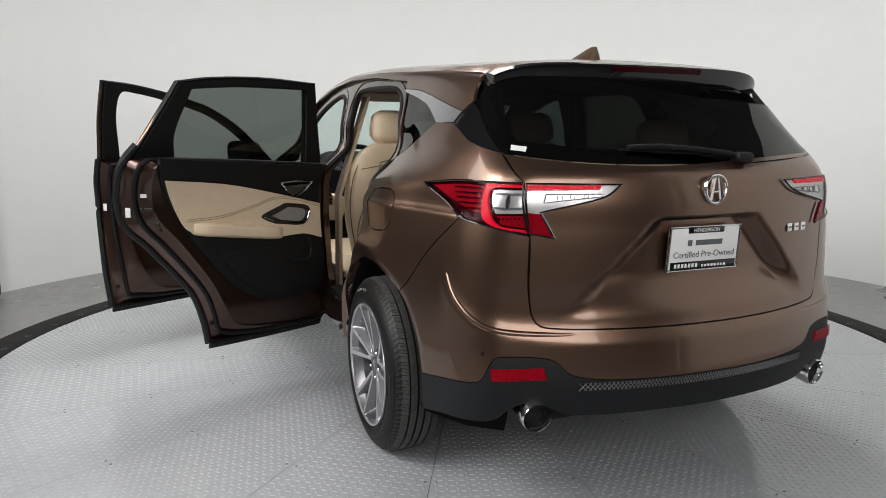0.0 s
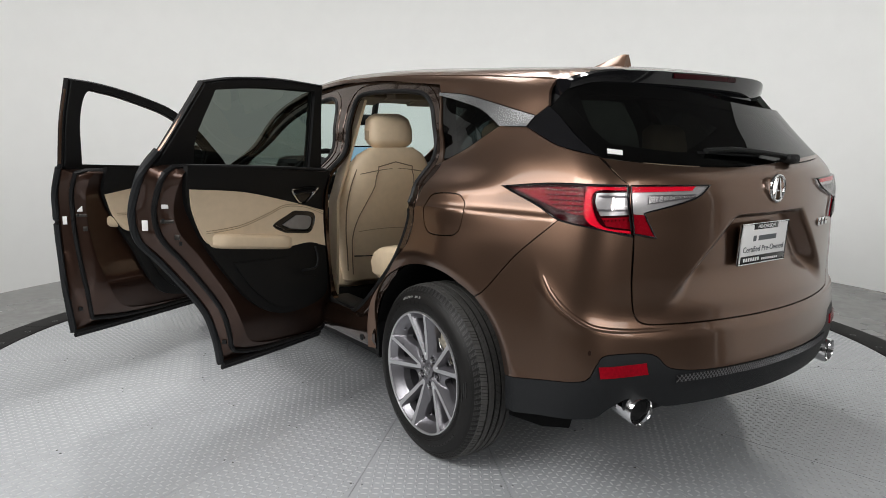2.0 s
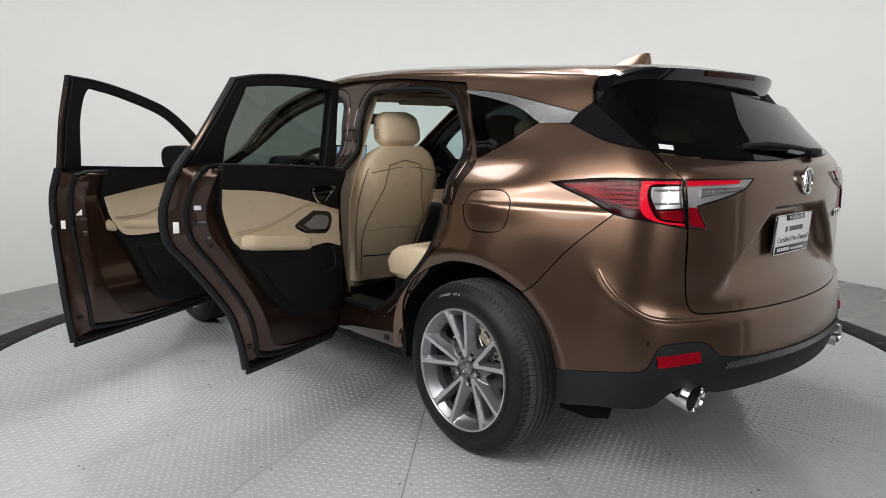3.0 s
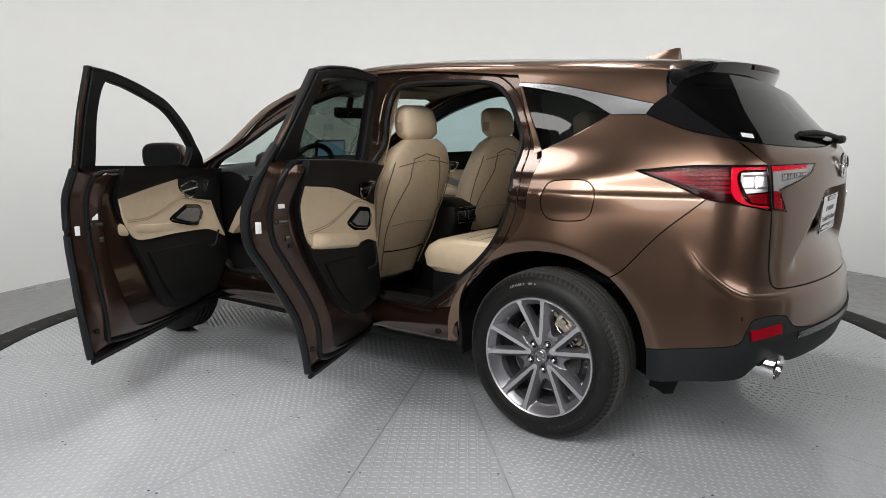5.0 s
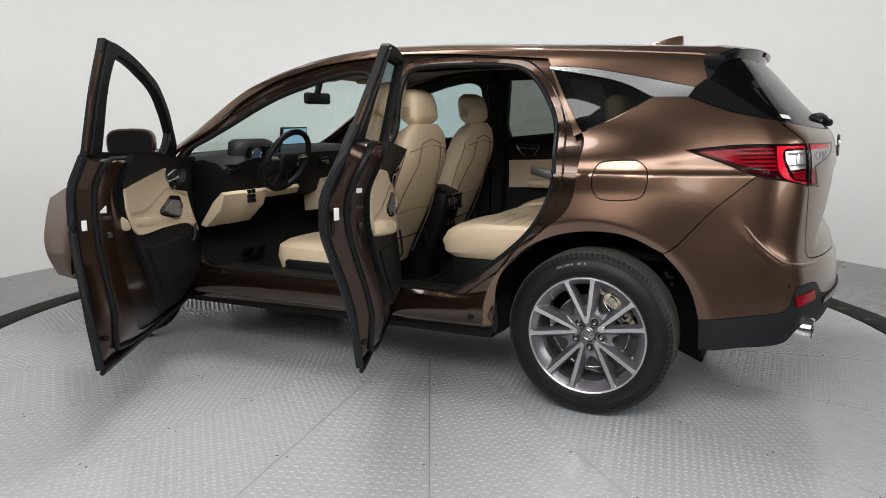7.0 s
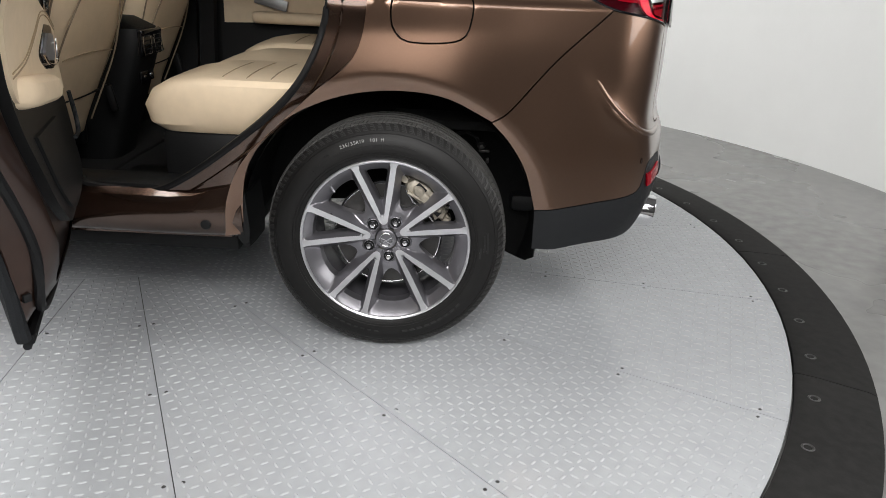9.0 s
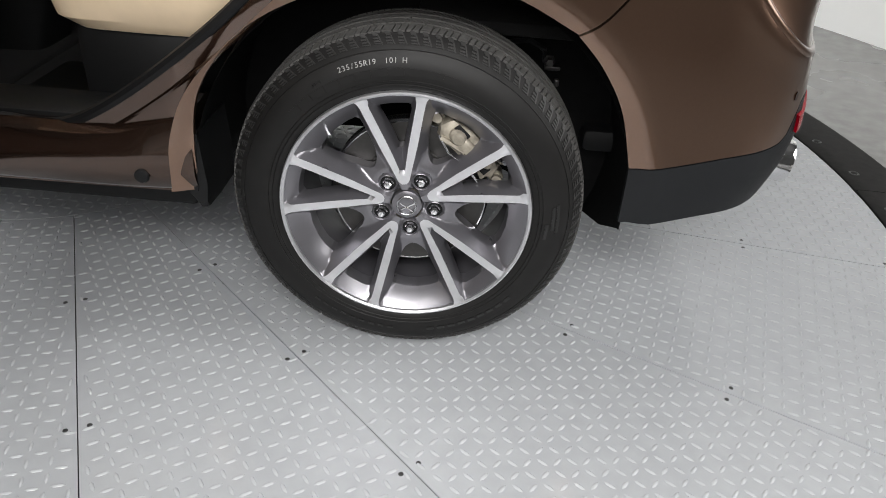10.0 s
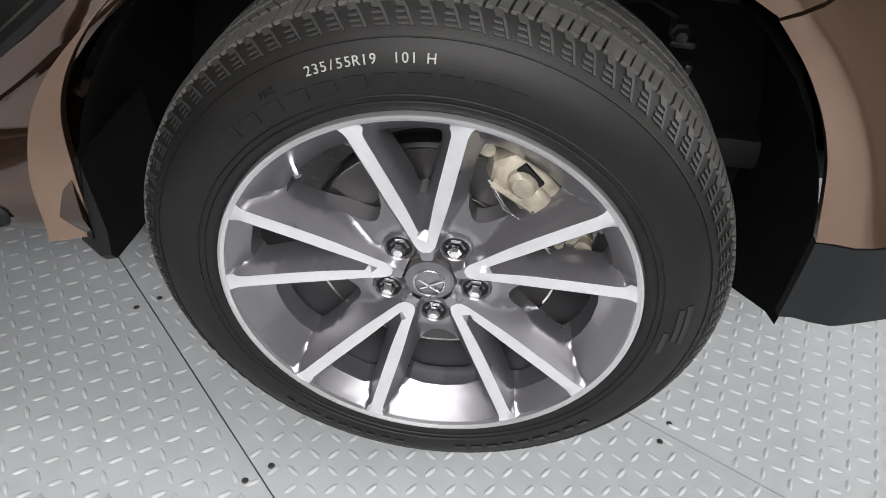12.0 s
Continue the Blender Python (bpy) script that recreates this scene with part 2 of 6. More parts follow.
def fill(outline, holes=(), h=0.03):
    """Triangles over a flat outline with holes, with an even inner grid."""
    loops = [outline, *holes]
    lo, hi = outline.min(0), outline.max(0)
    gx, gy = np.arange(lo[0] + h / 2, hi[0], h), np.arange(lo[1] + h / 2, hi[1], h * 0.87)
    g = np.array([(x + (h / 2 if j % 2 else 0), y) for j, y in enumerate(gy) for x in gx]).reshape(-1, 2)
    if len(g):
        ok = inside(outline, g)
        for q in holes:
            ok &= ~inside(q, g)
        g = g[ok]
        for q in loops:
            if len(g):
                g = g[~near(q, g, h * 0.45)]
    pts, edges = [], []
    for q in loops:
        k = len(pts)
        pts += [Vector(p) for p in q]
        edges += [(k + i, k + (i + 1) % len(q)) for i in range(len(q))]
    pts += [Vector(p) for p in g]
    v, _, f, *_ = delaunay_2d_cdt(pts, edges, [], 0, 1e-6)
    v = np.array([tuple(p) for p in v])
    f = [tuple(t) for t in f]
    c = np.array([v[list(t)].mean(0) for t in f])
    ok = inside(outline, c)
    for q in holes:
        ok &= ~inside(q, c)
    f = [t for t, k in zip(f, ok) if k]
    out = []
    for t in f:
        a, b, c = v[t[0]], v[t[1]], v[t[2]]
        out.append(t if (b[0]-a[0])*(c[1]-a[1])-(b[1]-a[1])*(c[0]-a[0]) > 0 else t[::-1])
    return v, out


def rim_edges(f):
    seen = {}
    for t in f:
        for a, b in zip(t, t[1:] + t[:1]):
            seen[(a, b)] = 1
    return [(a, b) for a, b in seen if (b, a) not in seen]


def skin(flat, place, depth=0.012, off=0.0, flip=False):
    """Lay flat triangles on a surface; place(points, offset) gives places. depth: turned-in edge."""
    v, f = flat
    top = place(v, off)
    V, T = list(map(tuple, top)), list(f)
    if depth:
        e = rim_edges(f)
        low = place(v, off - depth)
        idx = {}
        for a, b in e:
            for k in (a, b):
                if k not in idx:
                    idx[k] = len(V)
                    V.append(tuple(low[k]))
        for a, b in e:
            T.append((b, a, idx[a], idx[b]))
    if flip:
        T = [tuple(reversed(q)) for q in T]
    return V, T


# ---- the closed body as one smooth solid ----
# half width of the closed body by station along the car and height
WX = [-0.75, -0.55, -0.35, -0.15, 0.20, 1.20, 2.40, 2.90, 3.45]
WZ = [0.20, 0.45, 0.60, 0.80, 0.95, 1.08, 1.20, 1.34, 1.47, 1.58]
WIDTH = [[.780, .840, .865, .880, .880, .880, .880, .880, .74],
         [.785, .843, .878, .900, .900, .895, .900, .910, .82],
         [.785, .835, .875, .920, .918, .905, .910, .925, .83],
         [.768, .818, .863, .920, .920, .910, .915, .925, .80],
         [.748, .800, .850, .898, .902, .915, .920, .910, .74],
         [.722, .770, .818, .874, .886, .890, .880, .850, .60],
         [.670, .722, .757, .768, .748, .760, .770, .740, .50],
         [.585, .640, .672, .694, .702, .735, .730, .680, .45],
         [.490, .560, .612, .634, .650, .705, .690, .600, .40],
         [.400, .480, .545, .582, .622, .668, .640, .540, .35]]
REARZ = [0.20, 0.30, 0.40, 0.50, 0.60, 0.70, 0.85, 1.00, 1.12, 1.18, 1.22, 1.30, 1.40, 1.52, 1.60]
REARX = [-.80, -.86, -.915, -.938, -.928, -.905, -.903, -.90, -.892, -.872, -.835, -.755, -.665, -.56, -.50]
TOPX = [-0.90, -0.55, -0.20, 0.30, 0.90, 1.20, 1.45, 1.70, 1.90, 2.10, 2.40, 2.60, 2.95, 3.40, 3.80]
TOPZ = [1.51, 1.550, 1.577, 1.606, 1.634, 1.632, 1.607, 1.551, 1.482, 1.366, 1.176, 1.085, 1.02, 0.95, 0.70]

def cubic(xs, ys, x):
    """Monotone-safe cubic through (xs, ys); ys may carry trailing axes."""
    xs = np.asarray(xs, float); ys = np.asarray(ys, float)
    x = np.clip(x, xs[0], xs[-1])
    i = np.clip(np.searchsorted(xs, x, side="right") - 1, 0, len(xs) - 2)
    h = np.diff(xs); d = np.diff(ys, axis=0) / h.reshape(-1, *[1] * (ys.ndim - 1))
    m = np.empty_like(ys); m[0], m[-1] = d[0], d[-1]
    w = (h[:-1] / (h[:-1] + h[1:])).reshape(-1, *[1] * (ys.ndim - 1))
    m[1:-1] = d[:-1] * (1 - w) + d[1:] * w
    t = (x - xs[i]) / h[i]
    return i, t, h, m, ys

def c1(xs, ys, x):
    i, t, h, m, y = cubic(xs, ys, x)
    return ((2*t**3-3*t**2+1)*y[i] + (t**3-2*t**2+t)*h[i]*m[i] + (-2*t**3+3*t**2)*y[i+1] + (t**3-t**2)*h[i]*m[i+1])

def c2(xs, zs, tab, x, z):
    tab = np.asarray(tab, float)
    i, t, h, m, y = cubic(zs, tab, z)
    T = t[:, None]; H = h[i][:, None]
    row = ((2*T**3-3*T**2+1)*y[i] + (T**3-2*T**2+T)*H*m[i] + (-2*T**3+3*T**2)*y[i+1] + (T**3-T**2)*H*m[i+1])
    xs = np.asarray(xs, float); x = np.clip(x, xs[0], xs[-1])
    j = np.clip(np.searchsorted(xs, x, side="right") - 1, 0, len(xs) - 2)
    hx = np.diff(xs); d = np.diff(row, axis=1) / hx
    mm = np.empty_like(row); mm[:, 0], mm[:, -1] = d[:, 0], d[:, -1]
    w = hx[:-1] / (hx[:-1] + hx[1:]); mm[:, 1:-1] = d[:, :-1] * (1 - w) + d[:, 1:] * w
    k = np.arange(len(x)); s = (x - xs[j]) / hx[j]
    return ((2*s**3-3*s**2+1)*row[k, j] + (s**3-2*s**2+s)*hx[j]*mm[k, j] + (-2*s**3+3*s**2)*row[k, j+1] + (s**3-s**2)*hx[j]*mm[k, j+1])

def smax(a, b, k):
    h = np.clip(0.5 + 0.5 * (a - b) / k, 0, 1)
    return b + (a - b) * h + k * h * (1 - h)

def ease(t):
    t = np.clip(t, 0, 1)
    return t * t * (3 - 2 * t)

def F(p):
    """Below zero inside the closed body, about the distance to it outside."""
    x, y, z = p[:, 0], np.abs(p[:, 1]), p[:, 2]
    w = c2(WX, WZ, WIDTH, x, z)
    d = z - 1.030                                    # sharp crease along the flank with a shallow channel above it
    run = ease((0.42 - x) / 0.3) * ease((x + 0.75) / 0.2)
    w = w + run * np.where(d < 0, 0.0055 * np.exp(np.minimum(d, 0) / 0.09), 0.0055 * np.exp(-np.maximum(d, 0) / 0.006) - 0.0065 * ease(d / 0.012) * np.exp(-((d - 0.030) / 0.034)**2))
    for ax in (-0.007, 2.751):                       # chamfered lips round the wheels
        r = np.hypot(x - ax, z - 0.36)
        w = w - 0.022 * ease((0.490 - r) / 0.06) * (r < 0.495)
    side = y - w
    th = np.degrees(np.arctan2(y, x + 0.45))         # crease from the lamp round the bumper
    zc = 0.645 + 0.20 * np.exp(-np.clip(th - 97, 0, 90) / 9.0)
    e = z - zc
    lip = 0.012 * ease((th - 95) / 6) * np.exp(-np.sqrt(e**2 + 0.00002) / np.where(e < 0, 0.06, 0.028))
    rear = c1(REARZ, REARX, z) + 0.30 * y**2 - x
    half = 0.20 + np.clip(1.035 - z, 0, 1) * 1.02    # hollow for the plate
    hollow = 0.066 * ease((1.04 - z) / 0.022) * ease((z - 0.71) / 0.14) * ease((half + 0.022 - y) / 0.105)
    top = z - c1(TOPX, TOPZ, x) + 0.07 * y**2 + 0.12 * y**4
    return smax(smax(side, rear, 0.10) - lip + np.where(x < -0.6, hollow, 0), top, 0.05)


# ---- body panels ----
UX = -0.45                                   # behind this the body is unrolled round a vertical axis
UMID = UX - 0.8 * math.pi / 2


def q(x, y, z, hard=0):
    """A place on the body as (unrolled length, height)."""
    u = x if x >= UX else UX - 0.8 * (math.atan2(y, x - UX) - math.pi / 2)
    return (u, z, hard)


def other(pts):
    """The same line on the car's other side, behind."""
    return [(2 * UMID - p[0], *p[1:]) for p in reversed(pts)]


def cast(o, d, off, far=3.0):
    a, b = np.zeros(len(o)), np.full(len(o), far)
    for _ in range(34):
        m = (a + b) / 2
        out = F(o + m[:, None] * d) > off
        b, a = np.where(out, m, b), np.where(out, a, m)
    return o + b[:, None] * d


def on_side(v, off):
    u, z = v[:, 0], v[:, 1]
    th = np.where(u >= UX, math.pi / 2, math.pi / 2 + (UX - u) / 0.8)
    o = np.stack([np.maximum(u, UX), np.zeros(len(u)), z], 1)
    d = np.stack([np.cos(th), np.sin(th), np.zeros(len(u))], 1)
    d[u >= UX] = (0, 1, 0)
    return cast(o, d, off)


def on_top(v, off):
    o = np.stack([v[:, 0], v[:, 1], np.full(len(v), 0.5)], 1)
    return cast(o, np.tile((0.0, 0.0, 1.0), (len(v), 1)), off)


def inset(pts, d):
    s = shrink(spline(pts, 0.03), d)
    return [tuple(p) for p in s]


def side_panel(pts, holes=(), h=0.035, depth=0.012, off=0.0, gap=0.0015, step=0.02):
    o = shrink(spline(pts, step), gap)
    return skin(fill(o, [shrink(spline(p, step), -gap) for p in holes], h), on_side, depth, off, flip=True)


def top_panel(pts, holes=(), h=0.05, depth=0.012, off=0.0, gap=0.002):
    o = shrink(spline(pts, 0.03), gap)
    return skin(fill(o, [spline(p, 0.03) for p in holes], h), on_top, depth, off)


car = tagged(empty("car"), "bronze-brown mid-size family SUV with both near-side doors open", "car")
# rail between roof and side
RAILX = np.array([-0.38, -0.2, 0.1, 0.4, 0.8, 1.2, 1.5, 1.75, 2.0, 2.25, 2.45])
RAIL, RAILY = [], []
for x in RAILX:                              # where the roof turns over into the side
    ys = np.linspace(0.52, 0.74, 111)
    zs = on_top(np.stack([np.full(111, x), ys], 1), 0.0)[:, 2]
    k = int(np.argmax(zs + ys))
    RAIL.append((float(x), float(zs[k]) - 0.0005))
    RAILY.append(float(ys[k]))


def rail_y(x):
    return float(np.interp(x, RAILX, RAILY))



DOOR_TOP = [(2.36, 1.04), (2.27, 1.10), (2.10, 1.215), (1.93, 1.335), (1.72, 1.438), (1.56, 1.485), (1.38, 1.525), (1.0, 1.555), (0.7, 1.545), (0.27, 1.508)]
REAR_EDGE = [(0.27, 1.508, 1), (0.115, 1.235), (0.062, 1.165), (0.055, 1.10), (0.085, 0.90), (0.215, 0.775), (0.395, 0.60), (0.462, 0.47), (0.478, 0.345, 1)]
ARCH = [(0.424, 0.345, 1), (0.422, 0.44), (0.404, 0.540), (0.362, 0.622), (0.295, 0.695), (0.20, 0.750), (0.086, 0.787), (-0.04, 0.800), (-0.16, 0.785), (-0.287, 0.722, 1)]
LAMP_LOW = [q(-0.60, 0.768, 1.028), q(-0.492, 0.787, 1.072), q(-0.342, 0.80, 1.125, 1)]
LAMP_TOP = [q(-0.342, 0.80, 1.125, 1), q(-0.55, 0.745, 1.145), q(-0.766, 0.630, 1.147, 1)]
quarter = ([(p[0], p[1]) for p in RAIL[:-1]] + [(2.45, RAIL[-1][1], 1), (2.45, 0.99, 1)] + DOOR_TOP[:-1] + REAR_EDGE + ARCH
           + [q(-0.335, 0.87, 0.754), q(-0.465, 0.828, 0.902), q(-0.602, 0.768, 1.028, 1)] + LAMP_LOW[1:] + LAMP_TOP[1:]
           + [q(-0.66, 0.660, 1.236, 1), q(-0.491, 0.693, 1.272), (-0.33, 1.331, 1), (-0.197, 1.334, 1), (-0.046, 1.247), (0.11, 1.180, 1), (0.255, 1.476, 1),
              (0.09, 1.462), (-0.072, 1.432), (-0.353, 1.371, 1), q(-0.395, 0.632, 1.405, 1), (-0.375, 1.46)])
quarter[0] = (*RAIL[0], 1)
FUEL = [(-0.05, 0.930), (-0.008, 0.968), (-0.008, 1.038), (-0.038, 1.078), (-0.17, 1.085), (-0.212, 1.05), (-0.218, 1.0), (-0.188, 0.938)]
part("quarter_panel", side_panel(quarter, [FUEL], h=0.0105), PAINT, car)
part("fuel_flap", side_panel(FUEL, gap=0.003, off=-0.001, h=0.010), PAINT, car)
part("quarter_panel", mirrored(side_panel(quarter)), PAINT, car)

QGLASS = [(0.255, 1.464, 1), (0.10, 1.436), (-0.06, 1.398), (-0.19, 1.334, 1), (-0.046, 1.25), (0.11, 1.185, 1)]
CHROMEQ = [(0.255, 1.476, 1), (0.09, 1.462), (-0.072, 1.432), (-0.353, 1.371, 1), (-0.33, 1.331, 1), (-0.197, 1.332, 1), (-0.06, 1.396), (0.10, 1.434), (0.255, 1.462, 1)]
DPIL = [(-0.353, 1.371, 1), q(-0.395, 0.632, 1.405, 1), q(-0.66, 0.660, 1.236, 1), q(-0.491, 0.693, 1.272), (-0.33, 1.331, 1)]
for side in (0, 1):
    turn = mirrored if side else (lambda s: s)
    part("quarter_window", turn(side_panel(QGLASS, off=-0.006, depth=0.004)), PRIVACY, car, "dark privacy glass").visible_shadow = False
    part("window_trim", turn(side_panel(CHROMEQ, off=0.003, h=0.02)), SATIN, car, "chrome strip widening to a blade")
    part("pillar_cover", turn(side_panel(DPIL, off=0.0)), GLOSS, car, "gloss black pillar panel")
    inner = [(0.06, 1.12, 1), (0.13, 1.24), (0.245, 1.485, 1), (0.0, 1.49), (-0.37, 1.475), q(-0.45, 0.58, 1.46, 1), q(-0.70, 0.63, 1.20, 1), (-0.40, 1.09, 1)]
    flat = fill(spline(inner, 0.03), [spline(QGLASS, 0.03)], 0.06)
    part("pillar_lining", turn(skin(flat, on_side, 0.0, -0.03, flip=False)), BLACK, car)

# frames of the door openings, set in behind the outer skin
FRONT_HOLE = [(1.17, 0.50), (1.14, 0.62), (1.13, 0.95), (1.12, 1.20), (1.13, 1.43), (1.20, 1.478), (1.34, 1.464), (1.53, 1.418), (1.71, 1.360), (1.925, 1.264), (2.12, 1.162), (2.24, 1.06), (2.24, 0.80), (2.20, 0.57), (2.08, 0.475), (1.40, 0.462)]
REAR_HOLE = [(0.97, 0.62), (0.93, 0.49), (0.80, 0.460), (0.66, 0.472), (0.44, 0.62), (0.25, 0.80), (0.17, 1.0), (0.195, 1.18), (0.25, 1.33), (0.36, 1.455), (0.50, 1.49), (0.85, 1.495), (0.955, 1.46), (0.985, 1.30), (0.99, 0.95)]
FRAME = [(0.47, 0.325, 1), (0.462, 0.42), (0.40, 0.575), (0.22, 0.765), (0.06, 0.92), (0.02, 1.10), (0.06, 1.20), (0.24, 1.53, 1), (0.7, 1.56), (1.0, 1.565), (1.3, 1.545), (1.56, 1.495), (1.72, 1.448), (1.93, 1.345), (2.10, 1.225), (2.42, 1.02, 1), (2.42, 0.30, 1)]


def on_frame(v, off):
    """Set in from the side along the car's width alone, thinner towards the roof."""
    p = on_side(v, 0.0)
    p[:, 1] += off * (1 - 0.45 * ease((p[:, 2] - 1.05) / 0.2))
    return p


frame_flat = fill(shrink(spline(FRAME, 0.02), 0.002), [spline(p, 0.02) for p in (FRONT_HOLE, REAR_HOLE)], 0.035)
frame_skin = skin(frame_flat, on_frame, 0.05, -0.040, flip=True)
part("door_frame", frame_skin, JAMB_SHADED, car)
SILL = [(0.800, 0.30), (0.872, 0.338), (0.886, 0.350), (0.898, 0.385), (0.897, 0.425), (0.885, 0.455), (0.862, 0.470), (0.845, 0.468), (0.825, 0.466), (0.805, 0.470), (0.785, 0.470), (0.76, 0.462)]
for turn in (lambda s: s, mirrored):
    rows_ = []
    for x in np.linspace(0.428, 2.37, 28):
        k = ease((0.62 - x) / 0.22)
        rows_.append([(x, y - 0.004 - 0.012 * k, z + 0.05 * k * (z > 0.45)) for y, z in SILL])
    part("sill_panel", turn(loft([r[::-1] for r in rows_])), JAMB_SHADED, car, "body-coloured sill, shade put into its colour")
    part("sill_plug", turn(moved(revolve([(0.0, 0.006), (0.013, 0.005), (0.016, 0.0), (0.013, -0.002)], 18), pose(0.534, 0.889, 0.377))), BLACK, car, "round black sill plug")

part("door_frame", mirrored(frame_skin), PAINT_SHADED, car)
for hole in (FRONT_HOLE, REAR_HOLE):
    p = on_frame(spline(hole, 0.03), -0.048)
    part("door_seal", tube(p, 0.012, 8, True), RUBBER, car, "black rubber seal round the door opening")
    p = on_frame(shrink(spline(hole, 0.03), -0.040), -0.041)
    part("flange_edge", tube(p, 0.0045, 6, True), JAMB_SHADED, car)

# tailgate, rear glass, bumper
GATE_SIDE = [q(-0.766, 0.630, 1.147, 1), q(-0.789, 0.620, 0.98), q(-0.789, 0.617, 0.817), q(-0.794, 0.602, 0.721), q(-0.813, 0.558, 0.690), q(-0.882, 0.295, 0.681)]
GLASS_LOW = [q(-0.66, 0.655, 1.232, 1), q(-0.771, 0.491, 1.210), q(-0.823, 0.317, 1.200), q(-0.849, 0.118, 1.198)]
gate = [q(-0.685, 0.655, 1.220, 1)] + GATE_SIDE[0:] + other(GATE_SIDE) + other([q(-0.685, 0.655, 1.220, 1)]) + other(GLASS_LOW) + GLASS_LOW[::-1]
part("tailgate", side_panel(gate, h=0.009), PAINT, car)
RGLASS = GLASS_LOW + other(GLASS_LOW) + other([q(-0.40, 0.628, 1.400, 1), q(-0.45, 0.56, 1.49, 1)]) + [q(-0.45, 0.56, 1.49, 1), q(-0.40, 0.628, 1.400, 1)]
part("rear_window", side_panel(RGLASS, off=-0.004, depth=0.004), PRIVACY, car, "dark privacy rear glass").visible_shadow = False
part("glass_border", side_panel(RGLASS, [inset(RGLASS, 0.045)], off=-0.010, depth=0.003, h=0.03), FRIT, car, "black printed glass border")
BUMP_SIDE = [q(-0.602, 0.768, 1.026, 1), q(-0.465, 0.828, 0.900), q(-0.335, 0.87, 0.752), (-0.287, 0.720, 1), (-0.345, 0.657), (-0.395, 0.575), (-0.43, 0.462, 1)]
CLAD_TOP = [(-0.43, 0.462, 1), q(-0.60, 0.81, 0.490), q(-0.735, 0.757, 0.512), q(-0.757, 0.735, 0.560), q(-0.775, 0.71, 0.598), q(-0.84, 0.562, 0.592), q(-0.862, 0.49, 0.540), q(-0.90, 0.35, 0.520), q(-0.937, 0.10, 0.517)]
LAMP_BOT = [q(-0.602, 0.768, 1.026, 1), q(-0.718, 0.722, 1.006), q(-0.789, 0.622, 0.98, 1)]
bumper = other([q(-0.882, 0.295, 0.679), q(-0.813, 0.558, 0.688), q(-0.794, 0.604, 0.719), q(-0.789, 0.622, 0.817), q(-0.789, 0.622, 0.98, 1)][::-1])
half = LAMP_BOT[::-1] + BUMP_SIDE[1:] + CLAD_TOP[1:]
seam = [q(-0.882, 0.295, 0.679), q(-0.813, 0.558, 0.688), q(-0.794, 0.604, 0.719), q(-0.789, 0.622, 0.817)]
bumper = seam + half + other(half) + other(seam)
part("rear_bumper", side_panel(bumper, h=0.018), PAINT, car)
CLAD_LOW = [(-0.433, 0.338, 1), (-0.49, 0.345), q(-0.60, 0.825, 0.364), q(-0.70, 0.765, 0.368), q(-0.742, 0.708, 0.376), q(-0.768, 0.668, 0.412), q(-0.80, 0.605, 0.446), q(-0.825, 0.540, 0.424), q(-0.845, 0.47, 0.396), q(-0.88, 0.15, 0.395)]
clad = CLAD_LOW[::-1] + CLAD_TOP + other(CLAD_TOP) + other(CLAD_LOW[::-1])
part("bumper_cladding", side_panel(clad, h=0.03, depth=0.014), CLADDING, car, "dark grey unpainted lower bumper")

# roof, windscreen, bonnet, front
arm_in = [(2.445, rail_y(2.445) - 0.045, 1), (2.2, rail_y(2.2) - 0.045), (1.95, rail_y(1.95) - 0.045), (1.80, rail_y(1.80) - 0.060, 1)]
edge = [(x, rail_y(x) - 0.001) for x in RAILX[:-1]] + [(2.445, rail_y(2.445) - 0.001, 1)] + arm_in + [(1.78, 0.45)]
edge[0] = (*edge[0], 1)
roof = edge + [(1.80, 0.0)] + [(x, -y, *h) for x, y, *h in reversed(edge)] + [(-0.38, 0.0)]
part("roof", top_panel(roof, h=0.04), PAINT, car)
SCREEN = [(1.79, 0.0), (1.77, 0.45), (1.79, rail_y(1.8) - 0.062, 1), (2.12, rail_y(2.12) - 0.047), (2.45, rail_y(2.45) - 0.047, 1), (2.60, 0.35), (2.64, 0.0)]
SCREEN = SCREEN + [(x, -y, *h) for x, y, *h in SCREEN[-2:0:-1]]
part("windscreen", top_panel(SCREEN, off=-0.004, depth=0.005), GLASS, car, "clear laminated windscreen").visible_shadow = False
BONNET = [(2.66, 0.0), (2.62, 0.40), (2.52, 0.66, 1), (3.0, 0.74), (3.35, 0.62), (3.48, 0.30), (3.50, 0.0)]
BONNET = BONNET + [(x, -y, *h) for x, y, *h in BONNET[-2:0:-1]]
part("bonnet", top_panel(BONNET), PAINT, car)
FENDER = [(2.37, 0.30, 1), (2.365, 0.95), (2.42, 1.03, 1), (2.55, 0.99), (3.0, 0.93), (3.40, 0.80, 1), (3.48, 0.50), (3.45, 0.30, 1), (3.16, 0.30, 1), (3.12, 0.50), (2.98, 0.70), (2.75, 0.775), (2.54, 0.70), (2.42, 0.52), (2.39, 0.30, 1)]
for turn in (lambda s: s, mirrored):
    part("front_wing", turn(side_panel(FENDER, h=0.05)), PAINT, car)


